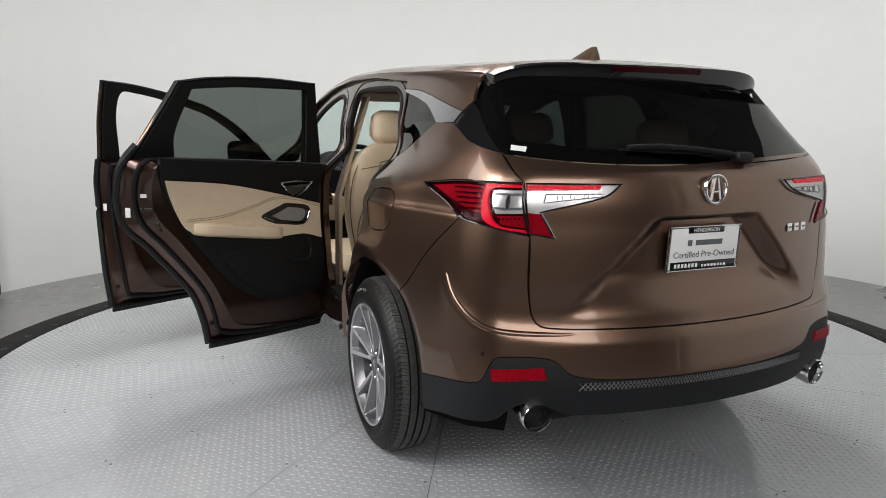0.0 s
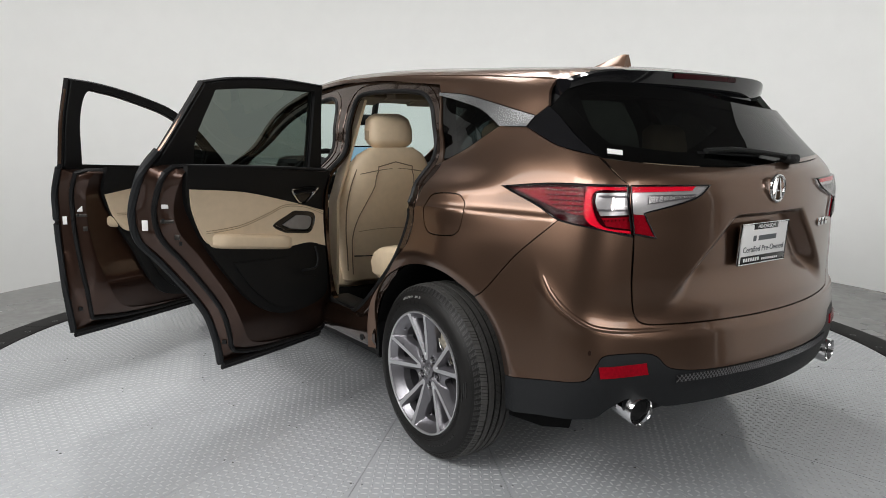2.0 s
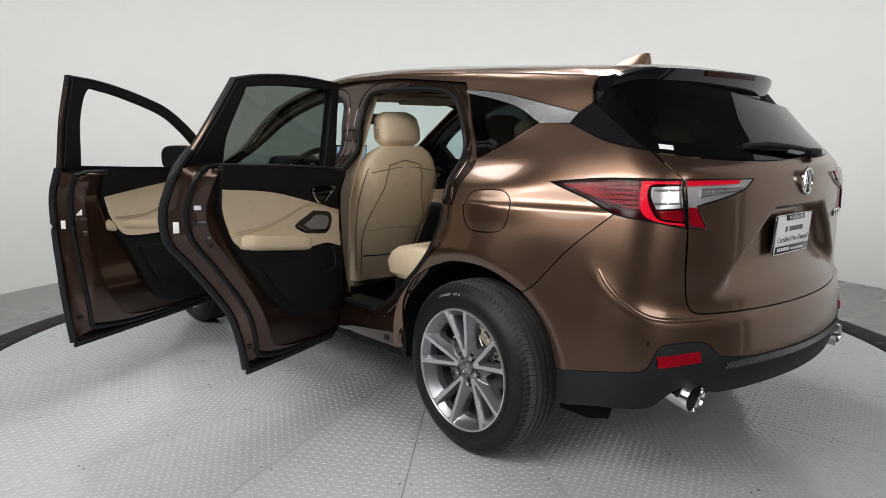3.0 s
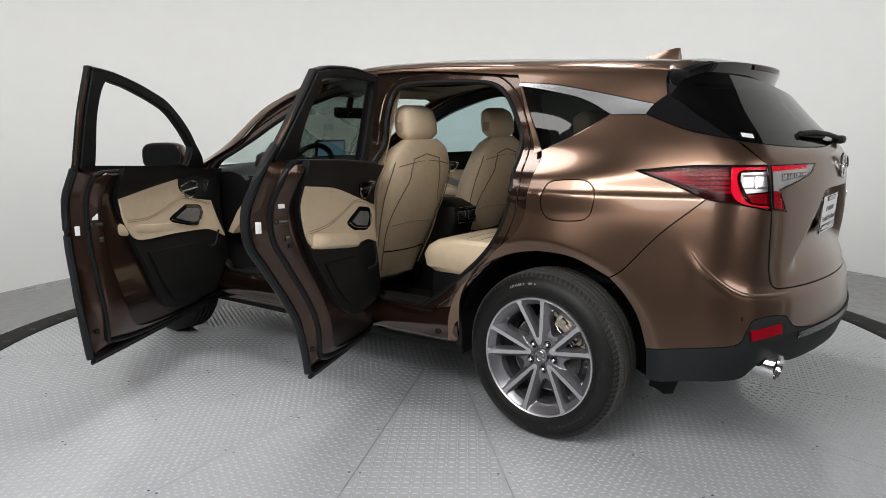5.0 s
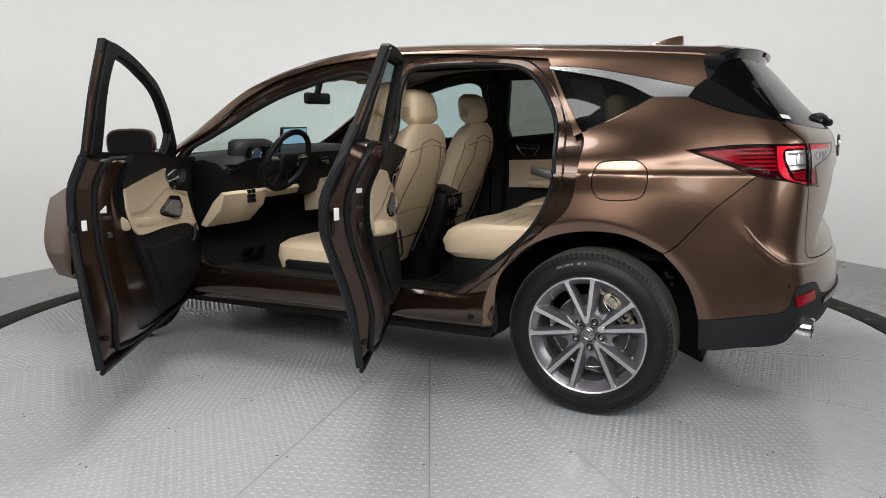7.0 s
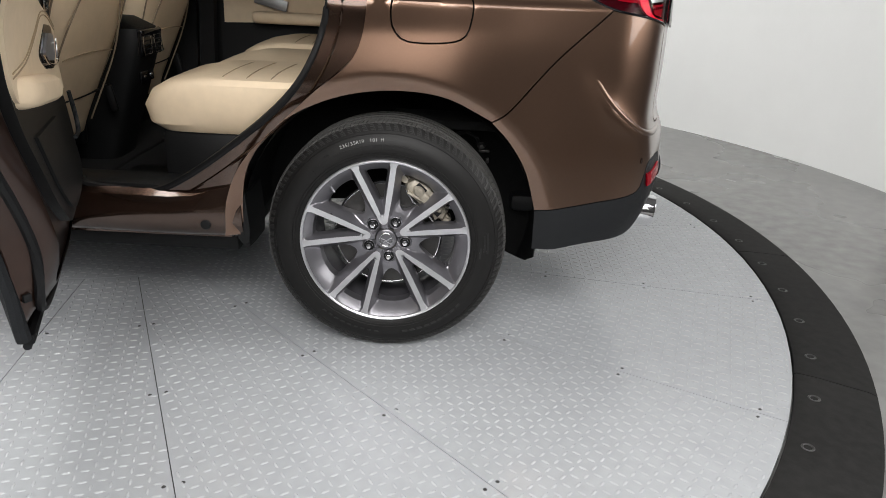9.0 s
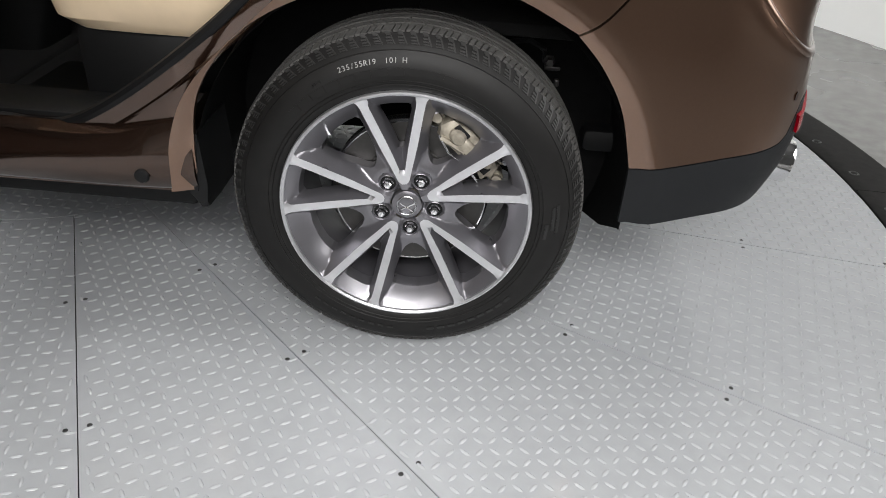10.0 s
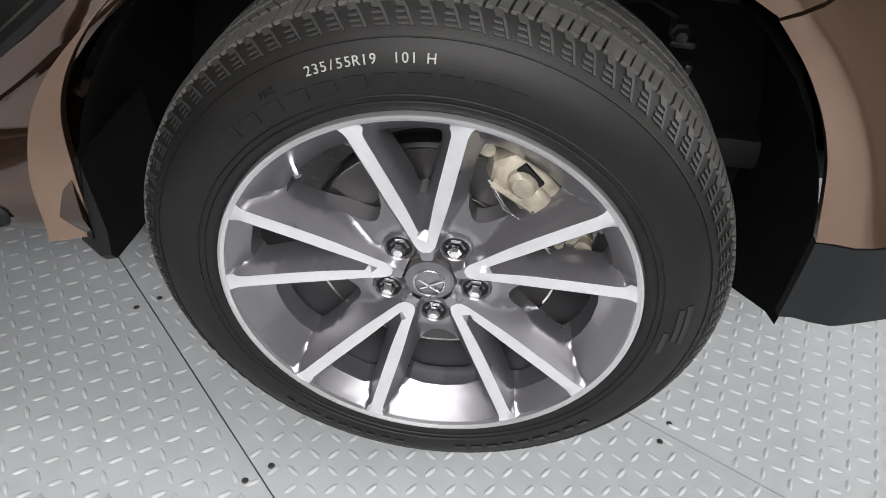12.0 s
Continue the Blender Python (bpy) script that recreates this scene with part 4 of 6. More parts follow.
def make_door(D):
    door = part("door", door_panel(D["low"], depth=0.02), PAINT, car, D["label"])
    door.matrix_basis = hinge_pose(*D["hinge"])
    part("outer_frame", door_panel(D["upper"], [D["glass"]], off=-0.001, depth=0.022), BLACK, door, "black outer window frame")
    edge = on_line(D["upper_edge"], -0.02, closed=False)
    part("frame_edge", tube(edge, 0.007, 6), PAINT, door)
    low = D["low"]
    part("edge_wall", door_panel(low, off=-0.004, depth=0.032, gap=0.004, h=0.2), PAINT_SHADED, door)
    step1 = D["step"]
    face = shut_face(low, step1)
    secs = [[tuple(p) for p in face(f)] for f in (0.0, 0.06, 0.30, 0.40, 0.44, 0.60, 0.94, 1.0)]
    for k, d in ((1, 0.006), (3, -0.004), (4, -0.012), (5, -0.010), (6, -0.004)):       # rolled edges and the channel for the seal
        secs[k] = [(x, y + d, z) for x, y, z in secs[k]]
    part("shut_face", loft(secs[::-1], caps=False), PAINT_SHADED, door, "bronze inner door edge, shade put into its paint colour", sharp=50)
    part("inner_step", inner_panel(step1, SHUT_IN + 0.012, 0.014), PAINT_SHADED, door)
    part("window_frame", inner_panel(D["upper"], -0.024, 0.02, holes=[D["glass"]], gap=0.003), BLACK, door, "black window frame")
    part("window_frame", inner_panel(inset(D["upper"], 0.016), -0.040, 0.018, holes=[inset(D["glass"], -0.006)]), BLACK, door)
    if D["pane"]:
        part("window", inner_panel(D["glass"], -0.022, 0.004, gap=-0.006), D["pane"], door, D["pane_label"]).visible_shadow = False
    part("seal", tube([(x, y - 0.016, z) for x, y, z in face(0.40)], 0.0115, 8, True), RUBBER, door, "black rubber door seal")
    part("seal", tube(on_line(inset(D["upper"], 0.008), -0.026), 0.005, 6, True), RUBBER, door)
    part("bottom_strip", tube(on_line(D["bottom"], -0.05, closed=False), 0.014, 8), RUBBER, door)
    part("bottom_lip", tube(on_line([(a, b - 0.016) for a, b in D["bottom"]], -0.036, closed=False), 0.010, 8), CLADDING, door)
    part("rear_strip", tube(on_line(D["rear"], -0.016, closed=False), 0.017, 8), CLADDING, door, "black cladding edge")
    card = part("trim_panel", inner_panel(D["card"], -0.142, 0.026), BLACK, door, "black grained door trim")
    part("trim_insert", inner_panel(D["beige"], -0.150, 0.01), BEIGE_TRIM, door, "beige stitched insert")
    part("stitching", tube(on_line(D["stitch"], -0.151, 0.015, False), 0.0016, 5), BEIGE_DARK, door)
    part("stitching", tube(on_line([(a, b - 0.009) for a, b, *c in D["stitch"]], -0.151, 0.015, False), 0.0016, 5), BEIGE_DARK, door)
    x0, x1, z0, z1, yy = D["rest"]
    secs = []
    for k in range(13):
        t = k / 12
        w = min(1, 1.9 * math.sqrt(max(0.0, min(t, 1 - t)) * 1.2) + 0.12)
        x = x0 + (x1 - x0) * t
        drop = D["rest_drop"] * t
        zc, hz = (z0 + z1) / 2 - drop, (z1 - z0) / 2 * (0.75 + 0.25 * w)
        secs.append([(x, yy - 0.062 * w * abs(math.cos(a))**0.6 * (1 if math.cos(a) > 0 else 0) + 0.03 * (math.cos(a) <= 0), zc + hz * math.copysign(abs(math.sin(a))**0.7, math.sin(a))) for a in np.arange(14) * math.tau / 14])
    part("armrest", loft(secs), BEIGE, door, "padded beige armrest")
    spk = D["speaker"]
    part("speaker_trim", inner_panel(inset(spk, -0.012), -0.152, 0.008, 0.02), GLOSS, door, "gloss black speaker surround")
    sx, sz = sum(p[0] for p in spk) / len(spk) + 0.022, sum(p[1] for p in spk) / len(spk) - 0.004
    part("speaker", inner_panel([(sx + 0.74 * (p[0] - sx), sz + 0.80 * (p[1] - sz), *p[2:]) for p in spk], -0.158, 0.006, 0.02), SPEAKER, door, "silver-grey speaker grille")
    part("speaker_edge", tube(on_line([p[:2] for p in spk[3:]] + [spk[0][:2]], -0.161, 0.02, False), 0.0028, 6), CHROME, door, "thin chrome edge")
    part("handle_recess", inner_panel(D["handle"], -0.146, 0.006, 0.02), GLOSS, door)
    hx = [p[0] for p in D["handle"]]
    part("handle_bezel", tube(on_line(D["handle"], -0.150, 0.01), 0.004, 6, True), CHROME, door)
    part("inner_handle", tube(on_line([(min(hx) + 0.025, D["hz"]), ((min(hx) + max(hx)) / 2, D["hz"] + 0.004), (max(hx) - 0.02, D["hz"] + 0.008)], -0.156, 0.01, False), 0.009, 8, flat=0.7), SATIN, door, "satin inner door handle")
    part("pocket", inner_panel(D["pocket"], -0.150, 0.014), BLACK, door, "black door pocket")
    part("grab_trim", tube(on_line(D["grab"], -0.17, 0.02, False), 0.006, 6), CLADDING, door)
    for (f, z, w, h, m) in D["bits"]:            # fittings on the slanted face, towards the rear
        row0, row1 = face(f), face(min(1.0, f + 0.1))
        k = min(range(len(row0)), key=lambda i: abs(row0[i][2] - z) + (9 if row0[i][0] > D["inner"] else 0))
        d = row1[k] - row0[k]
        part("latch" if m is LATCH else "label_sticker" if m is WHITE else "bump_stop", moved(rbox(0, 0, 0, w, 0.012 if m is not WHITE else 0.003, h, 0.0014), pose(row0[k][0], row0[k][1] - (0.006 if f > 0.42 else 0.004), row0[k][2], 0, 0, math.degrees(math.atan2(d[1], d[0])))), m, door)
    return door


LATCH = material("dark_latch_steel", (0.08, 0.075, 0.07), 0.35, 0.9)
BEIGE_DARK = material("beige_thread", (0.40, 0.31, 0.20), 0.7)
SEAM = material("dark_seam_groove", (0.21, 0.16, 0.11), 0.8)
SPEAKER = material("speaker_mesh", (0.36, 0.37, 0.39), 0.35, 0.7, grain=0.1, grain_scale=900)
R_OUT = [(1.085, 0.305, 1), (1.095, 0.55), (1.10, 0.90), (1.085, 1.13), (1.03, 1.35), (0.99, 1.525, 1), (0.70, 1.538), (0.45, 1.528), (0.275, 1.503, 1), (0.13, 1.235), (0.080, 1.168), (0.068, 1.10), (0.092, 0.905), (0.202, 0.778), (0.372, 0.56), (0.422, 0.42), (0.437, 0.302, 1)]
R_GLASS = [(0.350, 1.470, 1), (0.60, 1.488), (0.930, 1.488, 1), (0.955, 1.32), (0.976, 1.132, 1), (0.65, 1.160), (0.297, 1.178, 1), (0.288, 1.285)]
R_LOW = [(1.085, 0.305, 1), (1.095, 0.55), (1.10, 0.90), (1.088, 1.13, 1), (0.60, 1.165), (0.105, 1.19, 1), (0.080, 1.165), (0.068, 1.10), (0.092, 0.905), (0.202, 0.778), (0.372, 0.56), (0.422, 0.42), (0.437, 0.302, 1)]
make_door(dict(
    label="open rear door with beige insert and privacy glass", hinge=(1.10, 0.905, 67.0), outline=R_OUT, glass=R_GLASS, low=R_LOW,
    upper=[(1.085, 1.13, 1), (1.03, 1.35), (0.99, 1.525, 1), (0.70, 1.538), (0.45, 1.528), (0.275, 1.503, 1), (0.13, 1.235), (0.095, 1.175, 1), (0.22, 1.10, 1), (0.60, 1.10), (1.07, 1.06, 1)],
    step=[(1.055, 0.36), (1.07, 0.60), (1.07, 0.95), (1.05, 1.11, 1), (0.60, 1.14), (0.18, 1.16, 1), (0.165, 1.09), (0.195, 0.93), (0.30, 0.80), (0.42, 0.62), (0.49, 0.48), (0.57, 0.38), (0.77, 0.345)],
    upper_edge=[(0.285, 1.495), (0.14, 1.245), (0.10, 1.19)], pane=PRIVACY_LIGHT, pane_label="green-grey privacy glass", bottom=[(1.07, 0.30), (0.76, 0.296), (0.44, 0.298)],
    rear=[(0.437, 0.30), (0.422, 0.42), (0.372, 0.56), (0.202, 0.778), (0.092, 0.905), (0.068, 1.10), (0.080, 1.168), (0.13, 1.235)],
    card=[(0.18, 1.180, 1), (0.60, 1.150), (1.02, 1.118, 1), (1.045, 0.80), (1.035, 0.56), (0.97, 0.495), (0.80, 0.475), (0.66, 0.500), (0.53, 0.58), (0.42, 0.71), (0.31, 0.87), (0.20, 1.08)],
    beige=[(0.212, 1.086, 1), (0.50, 1.055), (0.78, 0.995), (1.035, 0.930, 1), (1.04, 0.755, 1), (0.93, 0.785), (0.77, 0.785), (0.40, 0.835), (0.312, 0.872)],
    stitch=[(0.32, 0.905), (0.50, 0.912), (0.66, 0.948), (0.77, 0.978), (0.90, 0.965), (1.03, 0.922)],
    rest=(0.330, 0.835, 0.832, 0.900, 0.745), rest_drop=0.07,
    speaker=[(0.705, 0.888, 1), (0.83, 0.934, 1), (0.935, 0.920), (0.963, 0.898), (0.930, 0.845), (0.775, 0.860, 1)],
    handle=[(0.79, 1.047, 1), (0.88, 1.053), (0.972, 1.045, 1), (0.925, 0.990), (0.87, 0.980)], hz=1.024,
    pocket=[(0.455, 0.755, 1), (0.53, 0.645), (0.63, 0.555), (0.72, 0.515), (0.88, 0.508), (0.985, 0.545), (0.985, 0.61, 1), (0.80, 0.66), (0.765, 0.735, 1)],
    grab=[(0.84, 0.665), (0.93, 0.665), (0.955, 0.71), (0.945, 0.765)], tilt=8, inner=0.70,
    bits=[(0.72, 1.015, 0.026, 0.034, WHITE), (0.18, 0.930, 0.022, 0.042, WHITE), (0.76, 0.955, 0.050, 0.014, LATCH), (0.84, 0.905, 0.020, 0.022, LATCH), (0.66, 0.975, 0.012, 0.016, BLACK), (0.80, 0.860, 0.012, 0.016, BLACK), (0.22, 0.40, 0.018, 0.018, BLACK)]))
F_OUT = [(2.33, 0.305, 1), (2.35, 0.55), (2.345, 0.90), (2.33, 1.02), (2.25, 1.09), (2.09, 1.205), (1.925, 1.322), (1.72, 1.424), (1.56, 1.471), (1.38, 1.511), (1.20, 1.540), (1.04, 1.552, 1), (1.035, 1.35), (1.05, 1.13), (1.072, 0.90), (1.068, 0.55), (1.082, 0.302, 1)]
F_GLASS = [(1.15, 1.486), (1.13, 1.36), (1.165, 1.142, 1), (1.60, 1.118), (2.02, 1.10, 1), (2.02, 1.195, 1), (1.86, 1.300), (1.68, 1.388), (1.41, 1.458), (1.25, 1.487)]
F_LOW = [(2.33, 0.305, 1), (2.35, 0.55), (2.345, 0.90), (2.325, 1.02, 1), (2.25, 1.06, 1), (1.60, 1.10), (1.05, 1.13, 1), (1.072, 0.90), (1.068, 0.55), (1.082, 0.302, 1)]
fd = make_door(dict(
    label="open front door with beige insert, its window down", hinge=(2.34, 0.86, 60.0), outline=F_OUT, glass=F_GLASS, low=F_LOW,
    upper=[(2.30, 1.05, 1), (2.25, 1.09), (2.09, 1.205), (1.925, 1.322), (1.72, 1.424), (1.56, 1.471), (1.38, 1.511), (1.20, 1.540), (1.04, 1.552, 1), (1.035, 1.35), (1.05, 1.13, 1), (1.12, 1.07, 1), (1.70, 1.05), (2.25, 1.0, 1)],
    step=[(2.28, 0.37), (2.31, 0.60), (2.31, 0.90), (2.22, 1.04, 1), (1.60, 1.085), (1.15, 1.10, 1), (1.155, 0.90), (1.19, 0.65), (1.27, 0.46), (1.40, 0.37), (1.80, 0.345)],
    upper_edge=[(1.042, 1.50), (1.036, 1.35), (1.05, 1.15)], pane=None, pane_label="", bottom=[(2.31, 0.30), (1.70, 0.296), (1.085, 0.298)],
    rear=[(1.082, 0.30), (1.068, 0.55), (1.072, 0.90), (1.05, 1.13)],
    card=[(1.225, 1.128, 1), (1.75, 1.095), (2.255, 1.068, 1), (2.295, 0.95), (2.30, 0.60), (2.25, 0.42), (1.94, 0.355), (1.63, 0.40), (1.50, 0.51), (1.40, 0.70), (1.31, 0.86), (1.25, 0.985)],
    beige=[(1.25, 0.988, 1), (1.50, 1.017), (1.75, 1.042, 1), (1.80, 0.98), (1.92, 0.93), (2.16, 0.892, 1), (2.23, 0.77), (2.285, 0.67, 1), (2.10, 0.735), (1.75, 0.765), (1.39, 0.785), (1.305, 0.866)],
    stitch=[(1.32, 0.885), (1.50, 0.88), (1.66, 0.912), (1.82, 0.945), (2.0, 0.912), (2.14, 0.882)],
    rest=(1.25, 2.02, 0.815, 0.885, 0.775), rest_drop=0.085,
    speaker=[(1.695, 0.842, 1), (1.86, 0.890, 1), (2.0, 0.873), (2.03, 0.848), (1.975, 0.790), (1.82, 0.810, 1)],
    handle=[(1.795, 1.0, 1), (1.90, 1.02), (1.99, 1.008, 1), (1.95, 0.945), (1.88, 0.935)], hz=0.975,
    pocket=[(1.46, 0.715, 1), (1.54, 0.555), (1.65, 0.45), (1.80, 0.405), (2.10, 0.415), (2.23, 0.47), (2.235, 0.57, 1), (1.98, 0.62), (1.94, 0.685, 1)],
    grab=[(2.02, 0.655), (2.10, 0.65), (2.17, 0.72)], tilt=4, inner=1.60,
    bits=[(0.72, 0.945, 0.026, 0.034, WHITE), (0.16, 0.855, 0.020, 0.040, WHITE), (0.76, 0.875, 0.050, 0.014, LATCH), (0.84, 0.825, 0.020, 0.022, LATCH), (0.22, 0.40, 0.018, 0.018, BLACK), (0.66, 0.90, 0.012, 0.016, BLACK)]))
part("switch_panel", inner_panel([(1.765, 1.04, 1), (2.245, 1.058, 1), (2.19, 0.905, 1), (1.95, 0.935), (1.82, 0.98)], -0.148, 0.006, 0.02), CLADDING, fd, "grey switch panel")
part("switch", inner_panel([(2.06, 1.0, 1), (2.10, 1.01, 1), (2.09, 0.955, 1), (2.055, 0.95, 1)], -0.158, 0.01, 0.02), SATIN, fd)
# door mirror
MIR = pose(2.165, 0.975, 1.145, 0, 0, 4)
hous = []
for x, s in ((0.10, 0.25), (0.085, 0.6), (0.05, 0.9), (0.0, 1.0), (-0.045, 1.0), (-0.055, 0.96)):
    hous.append([(x, 0.118 * s * math.copysign(abs(math.cos(a))**0.6, math.cos(a)), 0.076 * s * math.copysign(abs(math.sin(a))**0.6, math.sin(a))) for a in np.arange(24) * math.tau / 24])
part("mirror_housing", moved(loft(hous), MIR), PAINT_SHADED, fd, "bronze door mirror housing in the shaded paint")
part("mirror_glass", moved(loft([[(x, 0.108 * s * math.copysign(abs(math.cos(a))**0.6, math.cos(a)), 0.068 * s * math.copysign(abs(math.sin(a))**0.6, math.sin(a))) for a in np.arange(24) * math.tau / 24] for x, s in ((-0.054, 1.0), (-0.058, 0.98))]), MIR), MIRROR, fd, "mirror glass")
part("mirror_foot", moved(rbox(0.0, -0.13, -0.045, 0.09, 0.09, 0.03, 0.012), MIR), GLOSS, fd)


# ---- wheels ----
HUBZ, TYRE_R, LIP_R = 0.361, 0.3535, 0.2475


def polar(r, a, h):
    """In the wheel's plane seen from outside; angle from behind the car upwards."""
    return (-r * math.cos(radians(a)), h, r * math.sin(radians(a)))


def tyre_shape():
    prof = [(0.236, 0.088), (0.246, 0.103), (0.257, 0.1095), (0.275, 0.1125), (0.295, 0.1105), (0.313, 0.1035), (0.329, 0.0925), (0.340, 0.0815), (0.3475, 0.072)]
    tread = []
    for a, b in ((0.068, 0.050), (0.043, 0.018), (0.011, -0.011)):
        tread += [(TYRE_R - 0.003 * (a / 0.068)**2 - 0.004, a), (TYRE_R - 0.003 * (b / 0.068)**2 - 0.004, b), (TYRE_R - 0.009, b - 0.0012), (TYRE_R - 0.009, b - 0.0060)]
    tread = tread[:-2]
    half = prof + tread
    other_half = [(r, -h) for r, h in reversed(prof + tread[:-2])]
    return revolve(half + other_half, 96)


def tread_blocks():
    """Sloping blocks and fine bars round the tread, stepped lugs down the shoulder."""
    out, n = [], 96
    box = [(4, 5, 7, 6), (0, 1, 5, 4), (1, 3, 7, 5), (3, 2, 6, 7), (2, 0, 4, 6)]

    def bar(a, w, h0, r0, h1, r1, slope, lift=0.0016):
        pts = [polar(TYRE_R + l + dr, a + s + d, h) for l in (-0.006, lift) for h, dr, s in ((h0, r0, 0.0), (h1, r1, slope)) for d in (0, w)]
        out.append((pts, box))

    p = 360 / n
    for k in range(n):
        a = p * k + 0.25 * math.sin(k * 2.1)
        for s in (1, -1):
            for j in range(2):                           # shoulder blocks cut by sipes
                bar(a + p * 0.50 * j, p * (0.44 if j else 0.37), s * 0.050, -0.0015, s * 0.0745, -0.0060, 0.9)
                bar(a + p * 0.50 * j, p * 0.42, s * 0.019, -0.0008, s * 0.0425, -0.0014, -2.6 * s)
        for j in range(2):
            bar(a + p * 0.5 * j, p * 0.44, -0.010, -0.0008, 0.010, -0.0008, 2.2)
    return join(*out)


def shoulder_marks():
    """Slanting ribs with small stepped bars between them down the tyre's shoulder."""
    out, n = [], 96
    box = [(4, 5, 7, 6), (0, 1, 5, 4), (1, 3, 7, 5), (3, 2, 6, 7), (2, 0, 4, 6)]
    p = 360 / n

    def lug(a, w, r0, r1, slope, lift=0.0015):
        pts = [polar(r + l * 0.6, a + e + sl, shoulder_h(r) + l) for l in (-0.003, lift) for r, sl in ((r0, 0.0), (r1, slope)) for e in (0, w)]
        out.append((pts, box))
    for k in range(n):
        a = p * k
        lug(a, p * 0.42, 0.3475, 0.3415, -0.9)
        lug(a - 0.9, p * 0.13, 0.3415, 0.3290, -1.3)
        lug(a - 0.55, p * 0.40, 0.3392, 0.3374, -0.2)
        lug(a - 0.95, p * 0.46, 0.3350, 0.3332, -0.2)
        lug(a - 1.30, p * 0.50, 0.3312, 0.3298, -0.2)
    return join(*out)


def shoulder_h(r):
    return float(np.interp(r, [0.313, 0.329, 0.340, 0.3475, 0.3500], [0.1035, 0.0925, 0.0815, 0.072, 0.068]))


V_MID = 98.2


def spoke_line(u):
    """Half distance between the two bright ridges of a V, by length along its middle."""
    return 0.0035 + 0.0535 * (u - 0.048) / 0.188


def ridge_w(r):
    """Half width of the machined ridge."""
    return 0.0064 + 0.0022 * ease((r - 0.06) / 0.08) + 0.007 * np.clip((r - 0.226) / 0.0155, 0, 1)**2


def ridge_h(r):
    return 0.0775 + 0.0315 * np.clip((r - 0.05) / 0.19, 0, 1)**1.25


def wheel_face(v, off):
    """Heights of the wheel's face: ridges, their flanks, the hub and the dished edge."""
    r, a = np.hypot(v[:, 0], v[:, 1]), np.arctan2(v[:, 1], v[:, 0])
    u, lat = r * np.cos(a), np.abs(r * np.sin(a))
    d = lat - spoke_line(u)
    e = np.maximum(np.abs(d) - ridge_w(r), 0)
    fall = np.where(d > 0, 1.55 * e + 4.0 * e * e, 2.10 * e + 6.0 * e * e)
    hub = 0.0655 - 0.30 * np.clip(r - 0.085, 0, 1) - 0.004 * ease((0.05 - r) / 0.02)
    dish = 0.1045 - 0.80 * (0.2405 - r) - 7.0 * np.clip(0.2405 - r, 0, 1)**2
    h = smax(smax(ridge_h(r) - fall, hub, 0.004), np.where(r > 0.15, dish, 0), 0.004)
    h = np.where(np.abs(d) < ridge_w(r) + 1e-5, ridge_h(r), h)
    m = radians(V_MID)
    x, z = v[:, 0] * math.cos(m) - v[:, 1] * math.sin(m), v[:, 0] * math.sin(m) + v[:, 1] * math.cos(m)
    return np.stack([-x, h + off, z], 1)


def ridge_outline():
    """The machined V with its blunt tip by the hub, ends on the rim."""
    us = np.linspace(0.056, 0.2335, 26)
    def at(u, s, t):
        l = spoke_line(u) + t * ridge_w(math.hypot(u, spoke_line(u)))
        return (u, s * l)
    right = [at(u, 1, 1) for u in us]
    inner0 = 0.079
    ui = np.linspace(inner0, 0.2305, 24)
    inside_r = [at(u, 1, -1) for u in ui]
    left = [(u, -l) for u, l in right]
    inside_l = [(u, -l) for u, l in inside_r]
    def arc(p, q_):
        a0, a1 = math.atan2(p[1], p[0]), math.atan2(q_[1], q_[0])
        return [(0.2412 * math.cos(a), 0.2412 * math.sin(a)) for a in np.linspace(a0, a1, 6)]
    loop = [(0.0465, -0.004), (0.0465, 0.004), (0.050, 0.0085)] + right + arc(right[-1], inside_r[-1]) + inside_r[::-1] + [(inner0 - 0.004, 0.0)] + inside_l + arc(inside_l[-1], left[-1]) + left[::-1] + [(0.050, -0.0085)]
    return np.array(loop)


